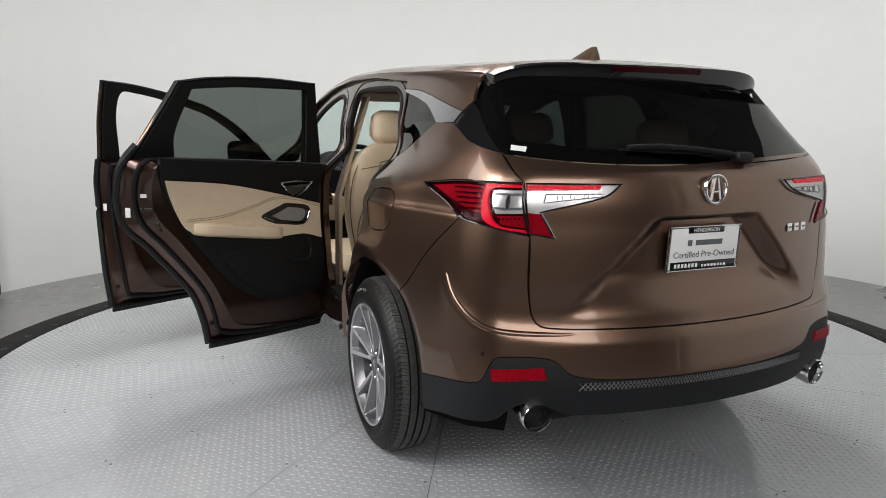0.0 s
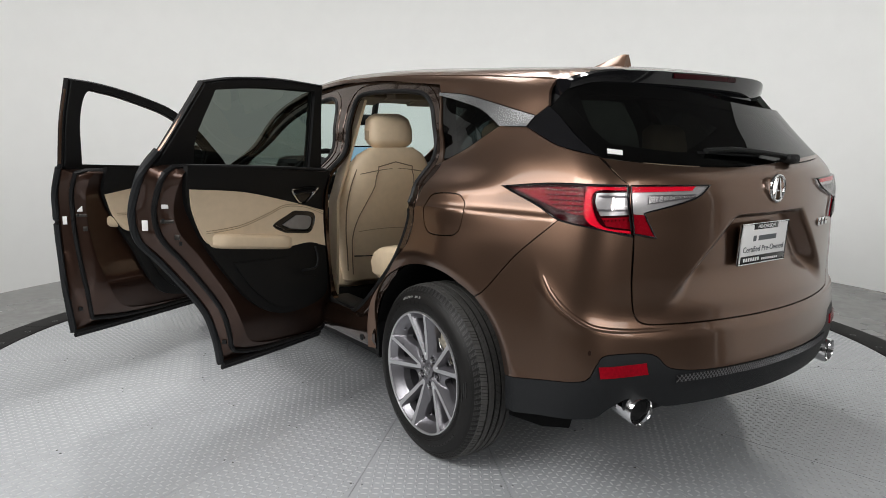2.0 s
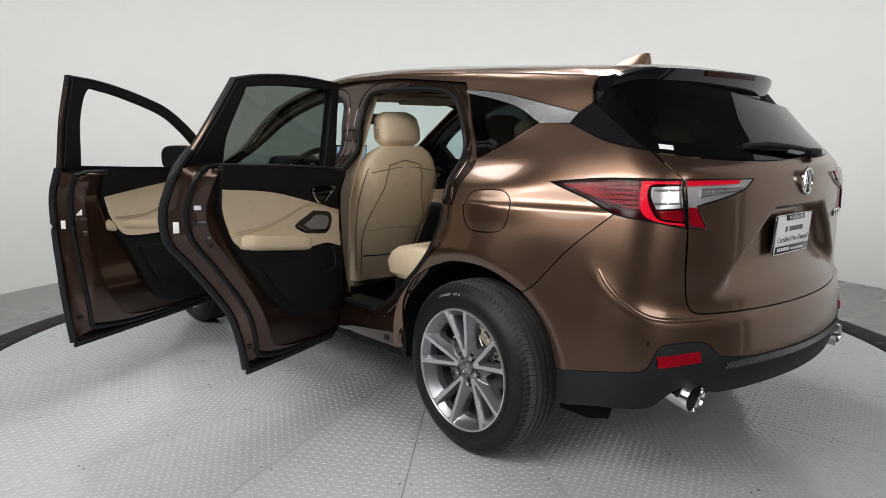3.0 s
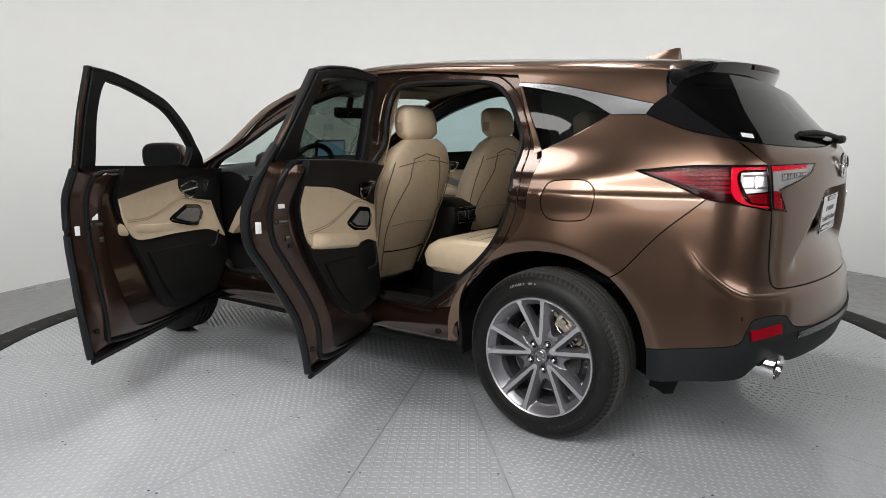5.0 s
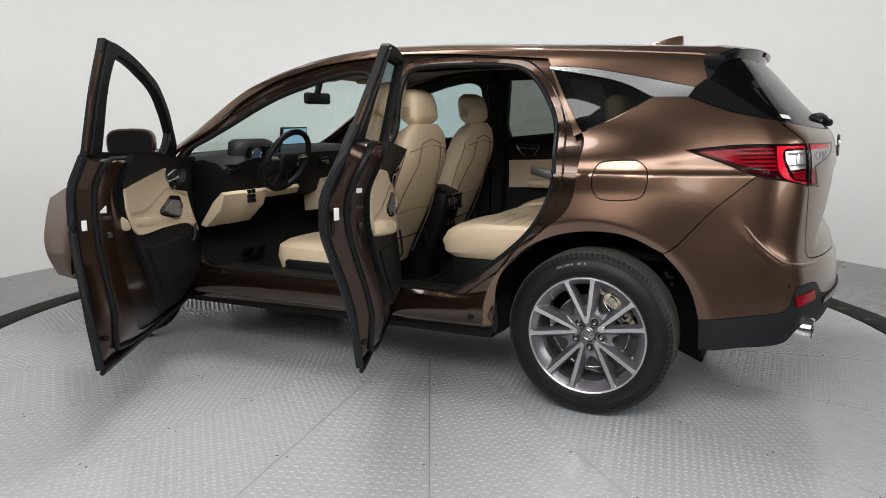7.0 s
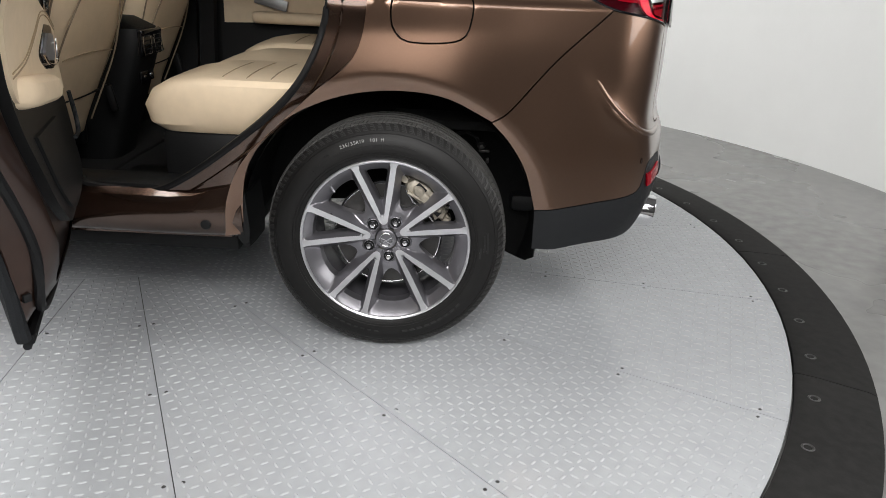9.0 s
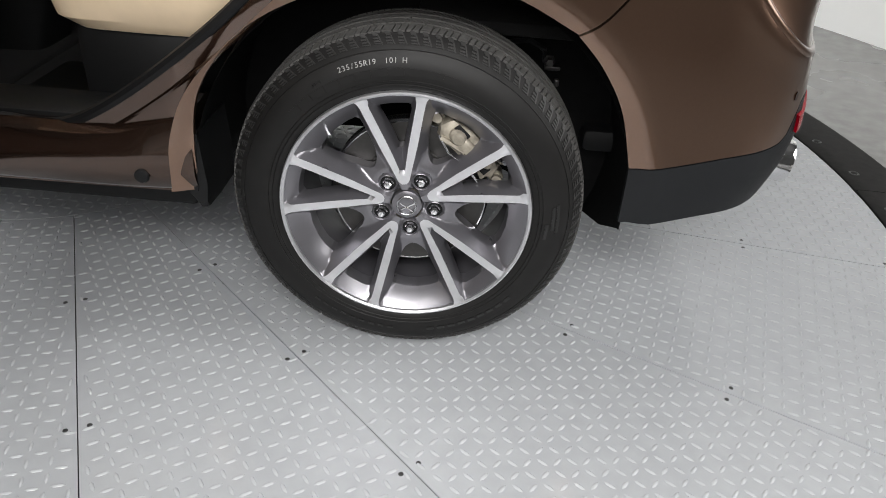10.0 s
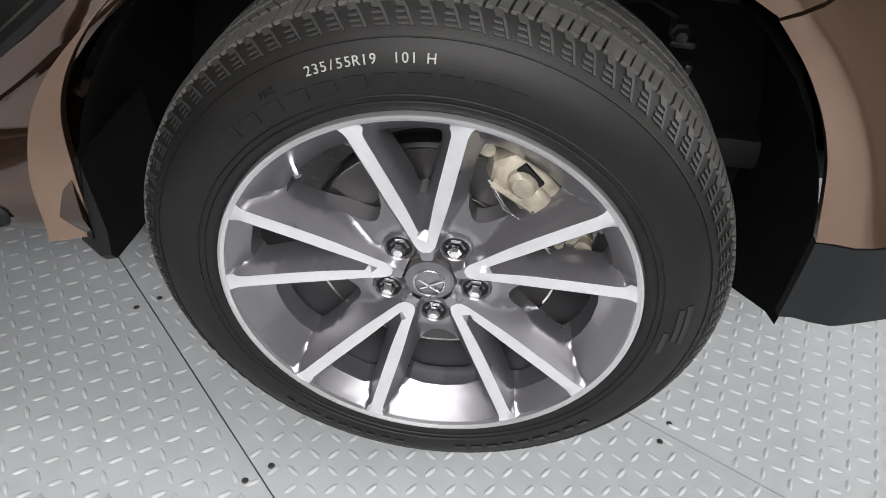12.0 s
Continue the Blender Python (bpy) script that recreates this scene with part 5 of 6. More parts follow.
def spoke_shapes():
    """Painted sector round one V with its openings, and the bright ridge."""
    ridge = ridge_outline()
    core, edge_r, half = 0.0335, 0.2408, radians(36)
    # lines half way between two Vs bound the sector
    out = [(edge_r * math.cos(a), edge_r * math.sin(a)) for a in np.linspace(-half, half, 25)]
    out += [(r * math.cos(half), r * math.sin(half)) for r in (0.228, 0.217, 0.2060)]
    # half openings on both sides
    gap = [(0.2060, 36.0), (0.2055, 28.0), (0.2035, 23.0), (0.1985, 20.9), (0.1880, 20.7), (0.1680, 21.2), (0.1480, 22.2), (0.1280, 24.0), (0.1120, 27.0), (0.1020, 31.5), (0.0990, 36.0)]
    g = [(r * math.cos(radians(a)), r * math.sin(radians(a))) for r, a in gap]
    out += g[1:]
    out += [(r * math.cos(half), r * math.sin(half)) for r in (0.088, 0.077, 0.065, 0.050)]
    out += [(core * math.cos(a), core * math.sin(a)) for a in np.linspace(half, -half, 9)]
    out += [(r * math.cos(half), -r * math.sin(half)) for r in (0.050, 0.065, 0.077, 0.088)]
    out += [(x, -y) for x, y in g[:0:-1]] + [(r * math.cos(half), -r * math.sin(half)) for r in (0.2060, 0.217, 0.228)]
    out = np.array(out)
    slot = spline([(0.118, 0.0), (0.122, 0.0066), (0.145, 0.0125), (0.190, 0.0265), (0.208, 0.0318), (0.2155, 0.0265), (0.2175, 0.0), (0.2155, -0.0265), (0.208, -0.0318), (0.190, -0.0265), (0.145, -0.0125), (0.122, -0.0066)], 0.006)
    body = fill(out, [slot, ridge], 0.0042)
    v, f = body
    top = [tuple(p) for p in wheel_face(v, 0.0)]
    T, idx = list(f), {}
    for a, b in rim_edges(f):
        c = v[[a, b]].mean(0)
        r, ang = math.hypot(*c), abs(math.degrees(math.atan2(c[1], c[0])))
        opening = (0.098 < r < 0.2075 and 20 < ang < 35.9) or (0.11 < r < 0.222 and near(slot, c[None], 0.0005)[0])
        if opening:                                # openings have thick walls
            for k in (a, b):
                if k not in idx:
                    idx[k] = len(top)
                    x, h, z = top[k]
                    top.append((x * 0.985, h - 0.030, z * 0.985))
            T.append((b, a, idx[a], idx[b]))
    face = fill(ridge, (), 0.012)
    fv = [tuple(p) for p in wheel_face(face[0], 0.0005)]
    flip = lambda faces: [tuple(reversed(t)) for t in faces]
    return (top, flip(T)), (fv, flip(face[1]))


def side_h(r):
    """How far the sidewall stands out at a radius."""
    return float(c1([0.246, 0.257, 0.275, 0.295, 0.313, 0.329, 0.340], [0.103, 0.1095, 0.1125, 0.1105, 0.1035, 0.0925, 0.0815], np.array([r]))[0])


def lettering(body, r, mid, size, mat, parent):
    """Letters standing round the sidewall, tops outwards."""
    step = math.degrees(size * 0.60 / r)
    n = len(body)
    slope = (side_h(r + 0.006) - side_h(r - 0.006)) / 0.012
    for k, ch in enumerate(body):
        if ch == " ":
            continue
        a = radians(mid + step * ((n - 1) / 2 - k))
        out = Vector((-math.cos(a), 0, math.sin(a)))
        up = (out + Vector((0, slope, 0))).normalized()
        right = Vector((-math.sin(a), 0, -math.cos(a)))
        nor = right.cross(up)
        m = Matrix(((right.x, up.x, nor.x, out.x * r), (0, up.y, nor.y, side_h(r) + 0.0006), (right.z, up.z, nor.z, out.z * r), (0, 0, 0, 1)))
        text(ch, size, mat, parent, m, 0.0008)


def raised(r0, r1, a, d, parent, mat, lift=0.0012):
    """A low block on the sidewall."""
    secs = []
    for dl in (-0.002, lift):
        secs.append([polar(r, a + e, side_h(r) + dl) for r, e in ((r0, -d), (r0, 0), (r0, d), (r1, d), (r1, 0), (r1, -d))])
    return part("raised_mark", loft(secs), mat, parent)


def make_wheel(detail):
    w = part("wheel", revolve([(0.030, 0.058), (0.034, 0.060), (0.036, 0.045), (0.092, 0.030), (0.092, 0.0), (0.04, 0.0), (0.0, 0.0)], 40), GUNMETAL, car, "ten-spoke machined alloy wheel with all-season tyre")
    tyre = part("tyre", tyre_shape(), TYRE, w, "worn black tyre", sharp=28)
    rim = part("rim", revolve([(0.2415, 0.1075), (0.2408, 0.1040), (0.2320, 0.080), (0.2220, 0.050), (0.214, 0.02), (0.205, -0.03), (0.215, -0.085), (0.235, -0.1), (0.243, -0.098), (0.243, 0.0)], 72), RIM, w, "silver-grey rim barrel")
    part("rim_lip", revolve([(0.2495, 0.098), (0.2500, 0.106), (0.2480, 0.1115), (0.2450, 0.1122), (0.2412, 0.1098), (0.2405, 0.1030)], 96), MACHINED, w, "bright machined rim lip")
    pair_shape, ridge_shape = spoke_shapes()
    pair_mesh, ridge_mesh = mesh(*pair_shape, 32, "v_spoke"), mesh(*ridge_shape, 30, "spoke_face")
    for k in range(5):
        mid = V_MID - 72 * k
        pair = part("v_spoke", pair_mesh, GUNMETAL, w)
        pair.matrix_basis = pose(0, 0, 0, 0, -72 * k, 0)
        part("spoke_face", ridge_mesh, MACHINED, pair, "machined spoke face")
        # wheel nut in its hole
        a = mid + 36
        cx, _, cz = polar(0.057, a, 0)
        nut = part("wheel_nut", moved(revolve([(0.0, 0.012), (0.006, 0.011), (0.0085, 0.008), (0.0095, 0.0), (0.0125, -0.004), (0.0125, -0.012)], 6), Matrix.Translation((cx, 0.070, cz))), CHROME, w, "chrome wheel nut", sharp=20)
        part("nut_seat", moved(revolve([(0.0165, 0.004), (0.0155, 0.0005), (0.0, 0.0005)], 20), Matrix.Translation((cx, 0.066, cz))), BLACK, nut)
        part("nut_boss", moved(revolve([(0.0215, -0.006), (0.0205, 0.004), (0.018, 0.007), (0.0158, 0.005), (0.0150, -0.002)], 24), Matrix.Translation((cx, 0.064, cz))), GUNMETAL, nut)
    cap = part("centre_cap", revolve([(0.0, 0.080), (0.024, 0.079), (0.030, 0.076), (0.0315, 0.068)], 40), GUNMETAL, w, "grey centre cap with metal emblem")
    ring = [(0.019 * math.cos(a), 0.0805, 0.0205 * math.sin(a)) for a in np.arange(28) * math.tau / 28]
    part("cap_ring", tube(ring, 0.0016, 6, True), SATIN, cap)
    for a in (62 + 97, 118 + 97 + 8):
        p, q2 = polar(0.018, a + 160, 0.0808), polar(0.014, a, 0.0808)
        part("cap_bar", tube([p, q2], 0.0018, 5), SATIN, cap)
    part("brake_disc", revolve([(0.075, 0.026), (0.100, 0.026), (0.101, 0.0252), (0.104, 0.0252), (0.105, 0.026), (0.157, 0.026), (0.162, 0.022), (0.162, 0.002), (0.075, 0.002)], 64), DISC, w, "steel brake disc")
    part("disc_edge", revolve([(0.1565, 0.0262), (0.1590, 0.0272), (0.1625, 0.0225), (0.1625, 0.0015)], 64), SATIN, w, "bright worn disc edge")
    part("disc_hat", revolve([(0.0, 0.048), (0.066, 0.048), (0.072, 0.040), (0.076, 0.022)], 40), STEEL, w)
    part("back_plate", revolve([(0.04, -0.012), (0.150, -0.014), (0.154, -0.024)], 40), SHIELD, w, "grey splash shield")
    C = Matrix(((-math.cos(radians(46)), 0, -math.sin(radians(46)), 0), (0, 1, 0, 0), (math.sin(radians(46)), 0, -math.cos(radians(46)), 0), (0, 0, 0, 1))) @ Matrix.Translation((0.010, 0.018, 0.0)) @ Matrix.Diagonal((1.0, 1.0, 1.28, 1.0))
    cal = part("brake_caliper", moved(loft([[(x, y, z) for x, z in ((0.128 + e, -0.050 + e), (0.150, -0.062 + e), (0.178 - e, -0.056 + e), (0.190 - e, -0.02), (0.188 - e, 0.025), (0.176 - e, 0.054 - e), (0.150, 0.060 - e), (0.130 + e, 0.046 - e))] for y, e in ((-0.05, 0.0), (0.018, 0.0), (0.034, 0.004), (0.040, 0.012))]), C), STEEL, w, "cast steel brake caliper")
    part("caliper_bridge", moved(rbox(0.158, 0.040, 0.0, 0.030, 0.022, 0.045, 0.008, 3), C), STEEL, cal)
    part("caliper_window", moved(rbox(0.150, 0.041, 0.034, 0.026, 0.006, 0.020, 0.002), C), BLACK, cal)
    part("caliper_window", moved(rbox(0.172, 0.041, -0.030, 0.014, 0.006, 0.026, 0.002), C), BLACK, cal)
    for z in (-0.070, 0.070):
        part("guide_pin", moved(tube([(0.150, -0.03, z), (0.150, 0.026, z)], 0.010, 10), C), STEEL, cal)
        part("caliper_lug", moved(rbox(0.150, 0.006, z * 0.86, 0.026, 0.018, 0.034, 0.006), C), STEEL, cal)
    for z, x, r in ((-0.028, 0.160, 0.015), (0.030, 0.166, 0.011)):
        part("piston_boss", moved(revolve([(0.0, 0.052), (r * 0.7, 0.051), (r, 0.046), (r * 1.15, 0.030)], 16), C @ Matrix.Translation((x, 0, z))), STEEL, cal)
    part("cast_rib", moved(tube([(0.134, 0.040, -0.045), (0.150, 0.046, -0.005), (0.140, 0.042, 0.045)], 0.006, 6), C), STEEL, cal)
    part("bleed_nipple", moved(tube([(0.182, 0.030, 0.040), (0.196, 0.052, 0.046)], 0.005, 8), C), SATIN, cal)
    part("pad_clip", moved(tube([(0.135, 0.042, -0.05), (0.126, 0.047, -0.02), (0.132, 0.047, 0.015), (0.126, 0.044, 0.045)], 0.0025, 6), C), SATIN, cal)
    part("hand_brake_motor", moved(tube([(0.20, -0.09, -0.03), (0.20, -0.03, -0.03)], 0.024, 14), C), BLACK, cal)
    part("valve", tube([polar(0.226, 137, 0.070), polar(0.205, 137, 0.088)], 0.0045, 8), SATIN, w, "metal tyre valve")
    if detail:
        tagged(part("tread_pattern", tread_blocks(), TREAD, tyre, sharp=20), kind="stuff")
        tagged(part("shoulder_pattern", shoulder_marks(), SHOULDER, tyre, sharp=20), kind="stuff")
        lettering("235/55R19", 0.3050, 108.5, 0.0135, LETTER, tyre)
        lettering("101 H", 0.3050, 95.2, 0.0135, LETTER, tyre)
        lettering("M+S", 0.3015, 124, 0.0100, TYRE, tyre)
        for k in range(11):                      # the maker's name as plain raised bars
            raised(0.2790, 0.2925, 137 - 6.1 * k, 2.2, tyre, TYRE, 0.0008)
        for r, a, d in ((0.300, 3, 6), (0.291, 3, 5), (0.280, -3, 3.5)):
            raised(r - 0.003, r + 0.003, a, d, tyre, MARK)
        for k in range(9):
            raised(0.2865, 0.2915, 232 + 4.2 * k, 1.2, tyre, MARK)
            raised(0.2865, 0.2935, 283 + 4.6 * k, 1.5, tyre, MARK)
        for r in (0.2625, 0.2700, 0.3215):
            part("sidewall_line", tube([polar(r, a, side_h(r)) for a in range(0, 360, 4)], 0.0011, 4, True), TYRE, tyre)
    return w


MARK = material("raised_rubber", (0.0095, 0.0093, 0.009), 0.36, grain=0.2, grain_scale=80)
SHOULDER = material("shoulder_rubber", (0.024, 0.0235, 0.023), 0.5, grain=0.3, grain_scale=60)
LETTER = material("pale_tyre_lettering", (0.33, 0.33, 0.32), 0.6, grain=0.2, grain_scale=200)
SHIELD = material("dull_zinc_shield", (0.05, 0.048, 0.045), 0.6, 0.3, grain=0.3, grain_scale=50)
rear_wheel = make_wheel(True)
rear_wheel.matrix_basis = pose(0, 0.808, HUBZ)
front_wheel = make_wheel(False)
front_wheel.matrix_basis = pose(2.751, 0.808, HUBZ)
for x in (0.0, 2.751):
    w = copy_thing(front_wheel, pose(x, -0.808, HUBZ, 0, 0, 180))
# mud flap and arch clutter
part("mud_flap", loft([[(0.446, y, 0.46), (0.418, y, 0.47), (0.408, y, 0.36), (0.412, y, 0.30 + e), (0.428, y, 0.295 + e), (0.446, y, 0.34)] for y, e in ((0.70, 0.0), (0.80, 0.0), (0.862, 0.006), (0.872, 0.02))]), BLACK, car, "black mud flap")
part("brake_hose", tube([(-0.262, 0.60, 0.585), (-0.255, 0.63, 0.62), (-0.22, 0.64, 0.64), (-0.18, 0.60, 0.62)], 0.006, 6), RUBBER, car)
hose_bracket = part("bracket", rbox(-0.280, 0.60, 0.573, 0.034, 0.02, 0.010, 0.003), DISC, car, "small steel hose bracket")
part("bolt", moved(revolve([(0.0, 0.012), (0.008, 0.011), (0.010, 0.0), (0.014, -0.003)], 6), Matrix.Translation((-0.270, 0.622, 0.592))), DISC, hose_bracket)
part("clip", rbox(-0.292, 0.615, 0.545, 0.010, 0.016, 0.016, 0.003), DISC, hose_bracket)


# ---- inside the car ----
def rounded(cx, cy, cz, hx, hy, n=24, p=0.55):
    return [(cx + hx * math.copysign(abs(math.cos(a))**p, math.cos(a)), cy + hy * math.copysign(abs(math.sin(a))**p, math.sin(a)), cz) for a in np.arange(n) * math.tau / n]


def rows(keys, n):
    """Smooth rows between key rows."""
    k = np.array(keys, float)
    t = np.linspace(k[0, 0], k[-1, 0], n)
    return np.stack([t] + [c1(k[:, 0], k[:, j], t) for j in range(1, k.shape[1])], 1)


def front_seat(x, y):
    seat = empty("front_seat", pose(x, y, 0), car)
    seat["label"] = "beige leather front seat"
    back = [rounded(xr + th / 2, 0, z, th / 2, hw) for z, xr, th, hw in rows([(0.50, 0.20, 0.12, 0.165), (0.56, 0.180, 0.14, 0.180), (0.66, 0.140, 0.155, 0.205), (0.80, 0.085, 0.175, 0.240), (0.95, 0.030, 0.175, 0.258), (1.08, -0.012, 0.155, 0.245), (1.16, -0.018, 0.125, 0.215), (1.21, -0.012, 0.085, 0.165), (1.228, 0.0, 0.05, 0.13)], 20)]
    part("backrest", loft(back), BEIGE, seat, "padded beige leather backrest")
    cush = [rounded(0.565 + 0.02 * (z - 0.5), 0, z, hx, hy) for z, hx, hy in ((0.43, 0.24, 0.22), (0.46, 0.28, 0.255), (0.53, 0.300, 0.265), (0.585, 0.290, 0.255), (0.61, 0.25, 0.22))]
    part("cushion", loft(cush), BEIGE, seat)
    part("seat_base", rbox(0.52, 0, 0.39, 0.46, 0.44, 0.12, 0.03), BLACK, seat)
    head = [rounded(xc, 0, z, hx, hy, p=0.6) for z, xc, hx, hy in rows([(1.228, 0.045, 0.030, 0.095), (1.245, 0.045, 0.052, 0.118), (1.29, 0.050, 0.062, 0.130), (1.345, 0.058, 0.060, 0.125), (1.385, 0.066, 0.046, 0.105), (1.402, 0.070, 0.022, 0.07)], 12)]
    rest = part("headrest", loft(head), BEIGE, seat, "beige leather headrest")
    for s in (1, -1):
        part("headrest_post", tube([(0.045, 0.055 * s, 1.15), (0.045, 0.055 * s, 1.25)], 0.007, 8), CHROME, seat)
        m = Matrix.Translation((0.052, 0.1305 * s, 1.29))
        part("headrest_button", moved(rbox(0, 0, 0, 0.042, 0.006, 0.05, 0.0029), m), BEIGE_DARK2, rest)
        line = [(xr - 0.001, s * yy, z) for z, xr, yy in rows([(0.54, 0.186, 0.150), (0.66, 0.139, 0.178), (0.76, 0.100, 0.196), (0.86, 0.062, 0.182), (0.95, 0.029, 0.146), (1.03, -0.004, 0.118), (1.10, -0.014, 0.105), (1.145, -0.018, 0.06), (1.155, -0.0185, 0.0)], 26)]
        part("seam", tube(line, 0.0030, 5), SEAM, seat)
        line = [(xr + 0.02, s * yy, z) for z, xr, yy in rows([(0.56, 0.185, 0.170), (0.66, 0.145, 0.194), (0.80, 0.090, 0.229), (0.95, 0.035, 0.246), (1.08, -0.010, 0.232), (1.15, -0.012, 0.20)], 16)]
        part("seam", tube(line, 0.0030, 5), SEAM, seat)
    part("seam", tube([(0.086, yy, 0.795 - 0.012 * (yy / 0.2)**2) for yy in np.linspace(-0.166, 0.166, 9)], 0.0022, 5), BEIGE_DARK, seat)
    part("pocket_edge", tube([(0.149, yy, 0.64 + 0.01 * (yy / 0.2)**2) for yy in np.linspace(-0.16, 0.16, 9)], 0.004, 5), RUBBER, seat)
    part("seam", tube([(-0.0145 + 0.35 * max(0, abs(yy) - 0.13)**2 * 8, yy, 1.10 + 0.02 * math.cos(yy * 9)) for yy in np.linspace(-0.2, 0.2, 13)], 0.0026, 5), SEAM, seat)
    part("side_shield", rbox(0.50, 0.262, 0.47, 0.46, 0.035, 0.11, 0.016, 3), BLACK, seat)
    part("side_shield", rbox(0.50, -0.262, 0.47, 0.46, 0.035, 0.11, 0.016, 3), BLACK, seat)
    part("belt_buckle", moved(rbox(0, 0, 0, 0.03, 0.02, 0.10, 0.008), pose(0.15, -0.25, 0.60, 0, 12, 0)), BLACK, seat)
    return seat


BEIGE_DARK2 = material("beige_plastic", (0.50, 0.39, 0.26), 0.45)
front_seat(0.955, 0.455)
front_seat(1.04, -0.435)

bench = empty("rear_seat", None, car)
bench["label"] = "beige leather rear bench"
for y0, y1 in ((0.245, 0.735), (-0.235, 0.235), (-0.735, -0.245)):
    yc, hy = (y0 + y1) / 2, (y1 - y0) / 2
    wide = 0.005 if yc else 0.0
    pad = []
    for z, x0, x1, s in ((0.610, 0.41, 0.725, 0.90), (0.635, 0.39, 0.762, 0.985), (0.685, 0.34, 0.777, 1.0), (0.730, 0.28, 0.752, 0.99), (0.757, 0.24, 0.705, 0.96), (0.773, 0.23, 0.625, 0.88)):
        pad.append(rounded((x0 + x1) / 2, yc, z + (0 if yc else -0.012), (x1 - x0) / 2, hy * s + wide, 28, 0.35))
    part("cushion", loft(pad), BEIGE, bench, "beige leather seat cushion")
    for k in range(5):
        x = 0.30 + 0.075 * k
        if yc:
            part("pleat", tube([(x + 0.015 * math.cos((yy - yc) * 7), yy, 0.7735 - (0 if abs(yy - yc) < hy * 0.8 else 0.004) - 0.010 * max(0, (x - 0.52) / 0.1)) for yy in np.linspace(yc - hy * 0.84, yc + hy * 0.84, 9)], 0.0022, 5), BEIGE_DARK, bench)
    pad = [rounded(x, yc, z, t, hy * s, 24, 0.4) for z, x, t, s in rows([(0.83, 0.115, 0.06, 0.95), (0.86, 0.10, 0.075, 1.0), (1.0, 0.02, 0.075, 1.0), (1.14, -0.03, 0.06, 0.97), (1.17, -0.04, 0.03, 0.9)], 10)]
    part("backrest", loft(pad), BEIGE, bench)
    if yc:
        pad = [rounded(x, yc, z, t, hy2, 20, 0.6) for z, x, t, hy2 in rows([(1.185, -0.03, 0.03, 0.10), (1.21, -0.03, 0.05, 0.125), (1.28, -0.02, 0.052, 0.13), (1.335, -0.012, 0.04, 0.11), (1.35, -0.01, 0.015, 0.08)], 10)]
        part("headrest", loft(pad), BEIGE, bench)
part("seat_riser", rbox(0.590, 0, 0.485, 0.26, 1.42, 0.27, 0.03), BLACK, bench)

# floor, console
for x, sx in ((0.80, 0.62), (1.65, 1.05)):
    part("carpet", rbox(x, 0, 0.318, sx, 1.50, 0.03, 0.01), CARPET, car, "black carpet")
part("floor_mat", rbox(0.86, 0.45, 0.341, 0.36, 0.50, 0.014, 0.006), BLACK, car, "black floor mat")
part("floor_mat", rbox(1.85, 0.43, 0.341, 0.55, 0.50, 0.014, 0.006), BLACK, car)
part("sill_trim", rbox(0.72, 0.775, 0.459, 0.56, 0.13, 0.040, 0.012), BLACK, car)
part("sill_trim", rbox(1.62, 0.775, 0.459, 0.98, 0.13, 0.040, 0.012), BLACK, car)
console = part("centre_console", loft([rounded((xr + 1.88) / 2, 0.0, z, (1.88 - xr) / 2, hy, 28, 0.3) for z, xr, hy in rows([(0.33, 1.24, 0.115), (0.50, 1.185, 0.115), (0.66, 1.130, 0.12), (0.77, 1.098, 0.12), (0.83, 1.098, 0.115), (0.862, 1.125, 0.105), (0.875, 1.17, 0.08)], 16)]), BLACK, car, "black console with rear air vents")
console.location.x = -0.075
part("vent_panel", moved(rbox(0, 0, 0, 0.02, 0.19, 0.10, 0.008), pose(1.102, 0.0, 0.785, 0, -4, 0)), GLOSS, console)
for s in (1, -1):
    part("vent_frame", tube([(1.090 + 0.06 * (z - 0.78), s * (0.05 + yy), z) for yy, z in ((-0.038, 0.745), (0.038, 0.745), (0.034, 0.81), (-0.034, 0.81))], 0.0035, 6, True), SATIN, console)
    for k in range(3):
        part("vent_slat", rbox(1.093, s * 0.05, 0.762 + 0.016 * k, 0.006, 0.066, 0.004, 0.001), BLACK, console)
part("socket_panel", rbox(1.128, 0.0, 0.655, 0.012, 0.12, 0.045, 0.006), GLOSS, console)
for s in (1, -1):
    part("socket", rbox(1.122, s * 0.03, 0.655, 0.006, 0.022, 0.012, 0.002), SATIN, console)

# dashboard and steering
GAUGE = material("gauge_face", (0.10, 0.14, 0.22), 0.3)
SCREENLIT = material("lit_screen", (0.05, 0.09, 0.12), 0.2)
SCREENLIT.node_tree.nodes["Principled BSDF"].inputs["Emission Color"].default_value = (0.35, 0.62, 0.80, 1)
SCREENLIT.node_tree.nodes["Principled BSDF"].inputs["Emission Strength"].default_value = 0.5
dash = part("dashboard", loft([[(x, y, z - 0.05 * (abs(y) / 0.75)**4) for x, z in ((2.02, 1.055), (2.06, 1.085), (2.16, 1.105), (2.45, 1.08), (2.60, 1.02), (2.60, 0.75), (2.30, 0.72), (2.10, 0.80), (2.04, 0.95))] for y in np.linspace(-0.78, 0.78, 17)]), BLACK, car, "black dashboard with beige lower panels")
part("lower_panel", loft([[(x - 0.02 * (abs(y - 0.45) < 0.2), y, z) for x, z in ((2.035, 0.875), (2.02, 0.86), (2.05, 0.78), (2.16, 0.68), (2.20, 0.69), (2.10, 0.82))] for y in np.linspace(0.46, 0.79, 7)]), BEIGE_TRIM, dash, "beige lower dash panel")
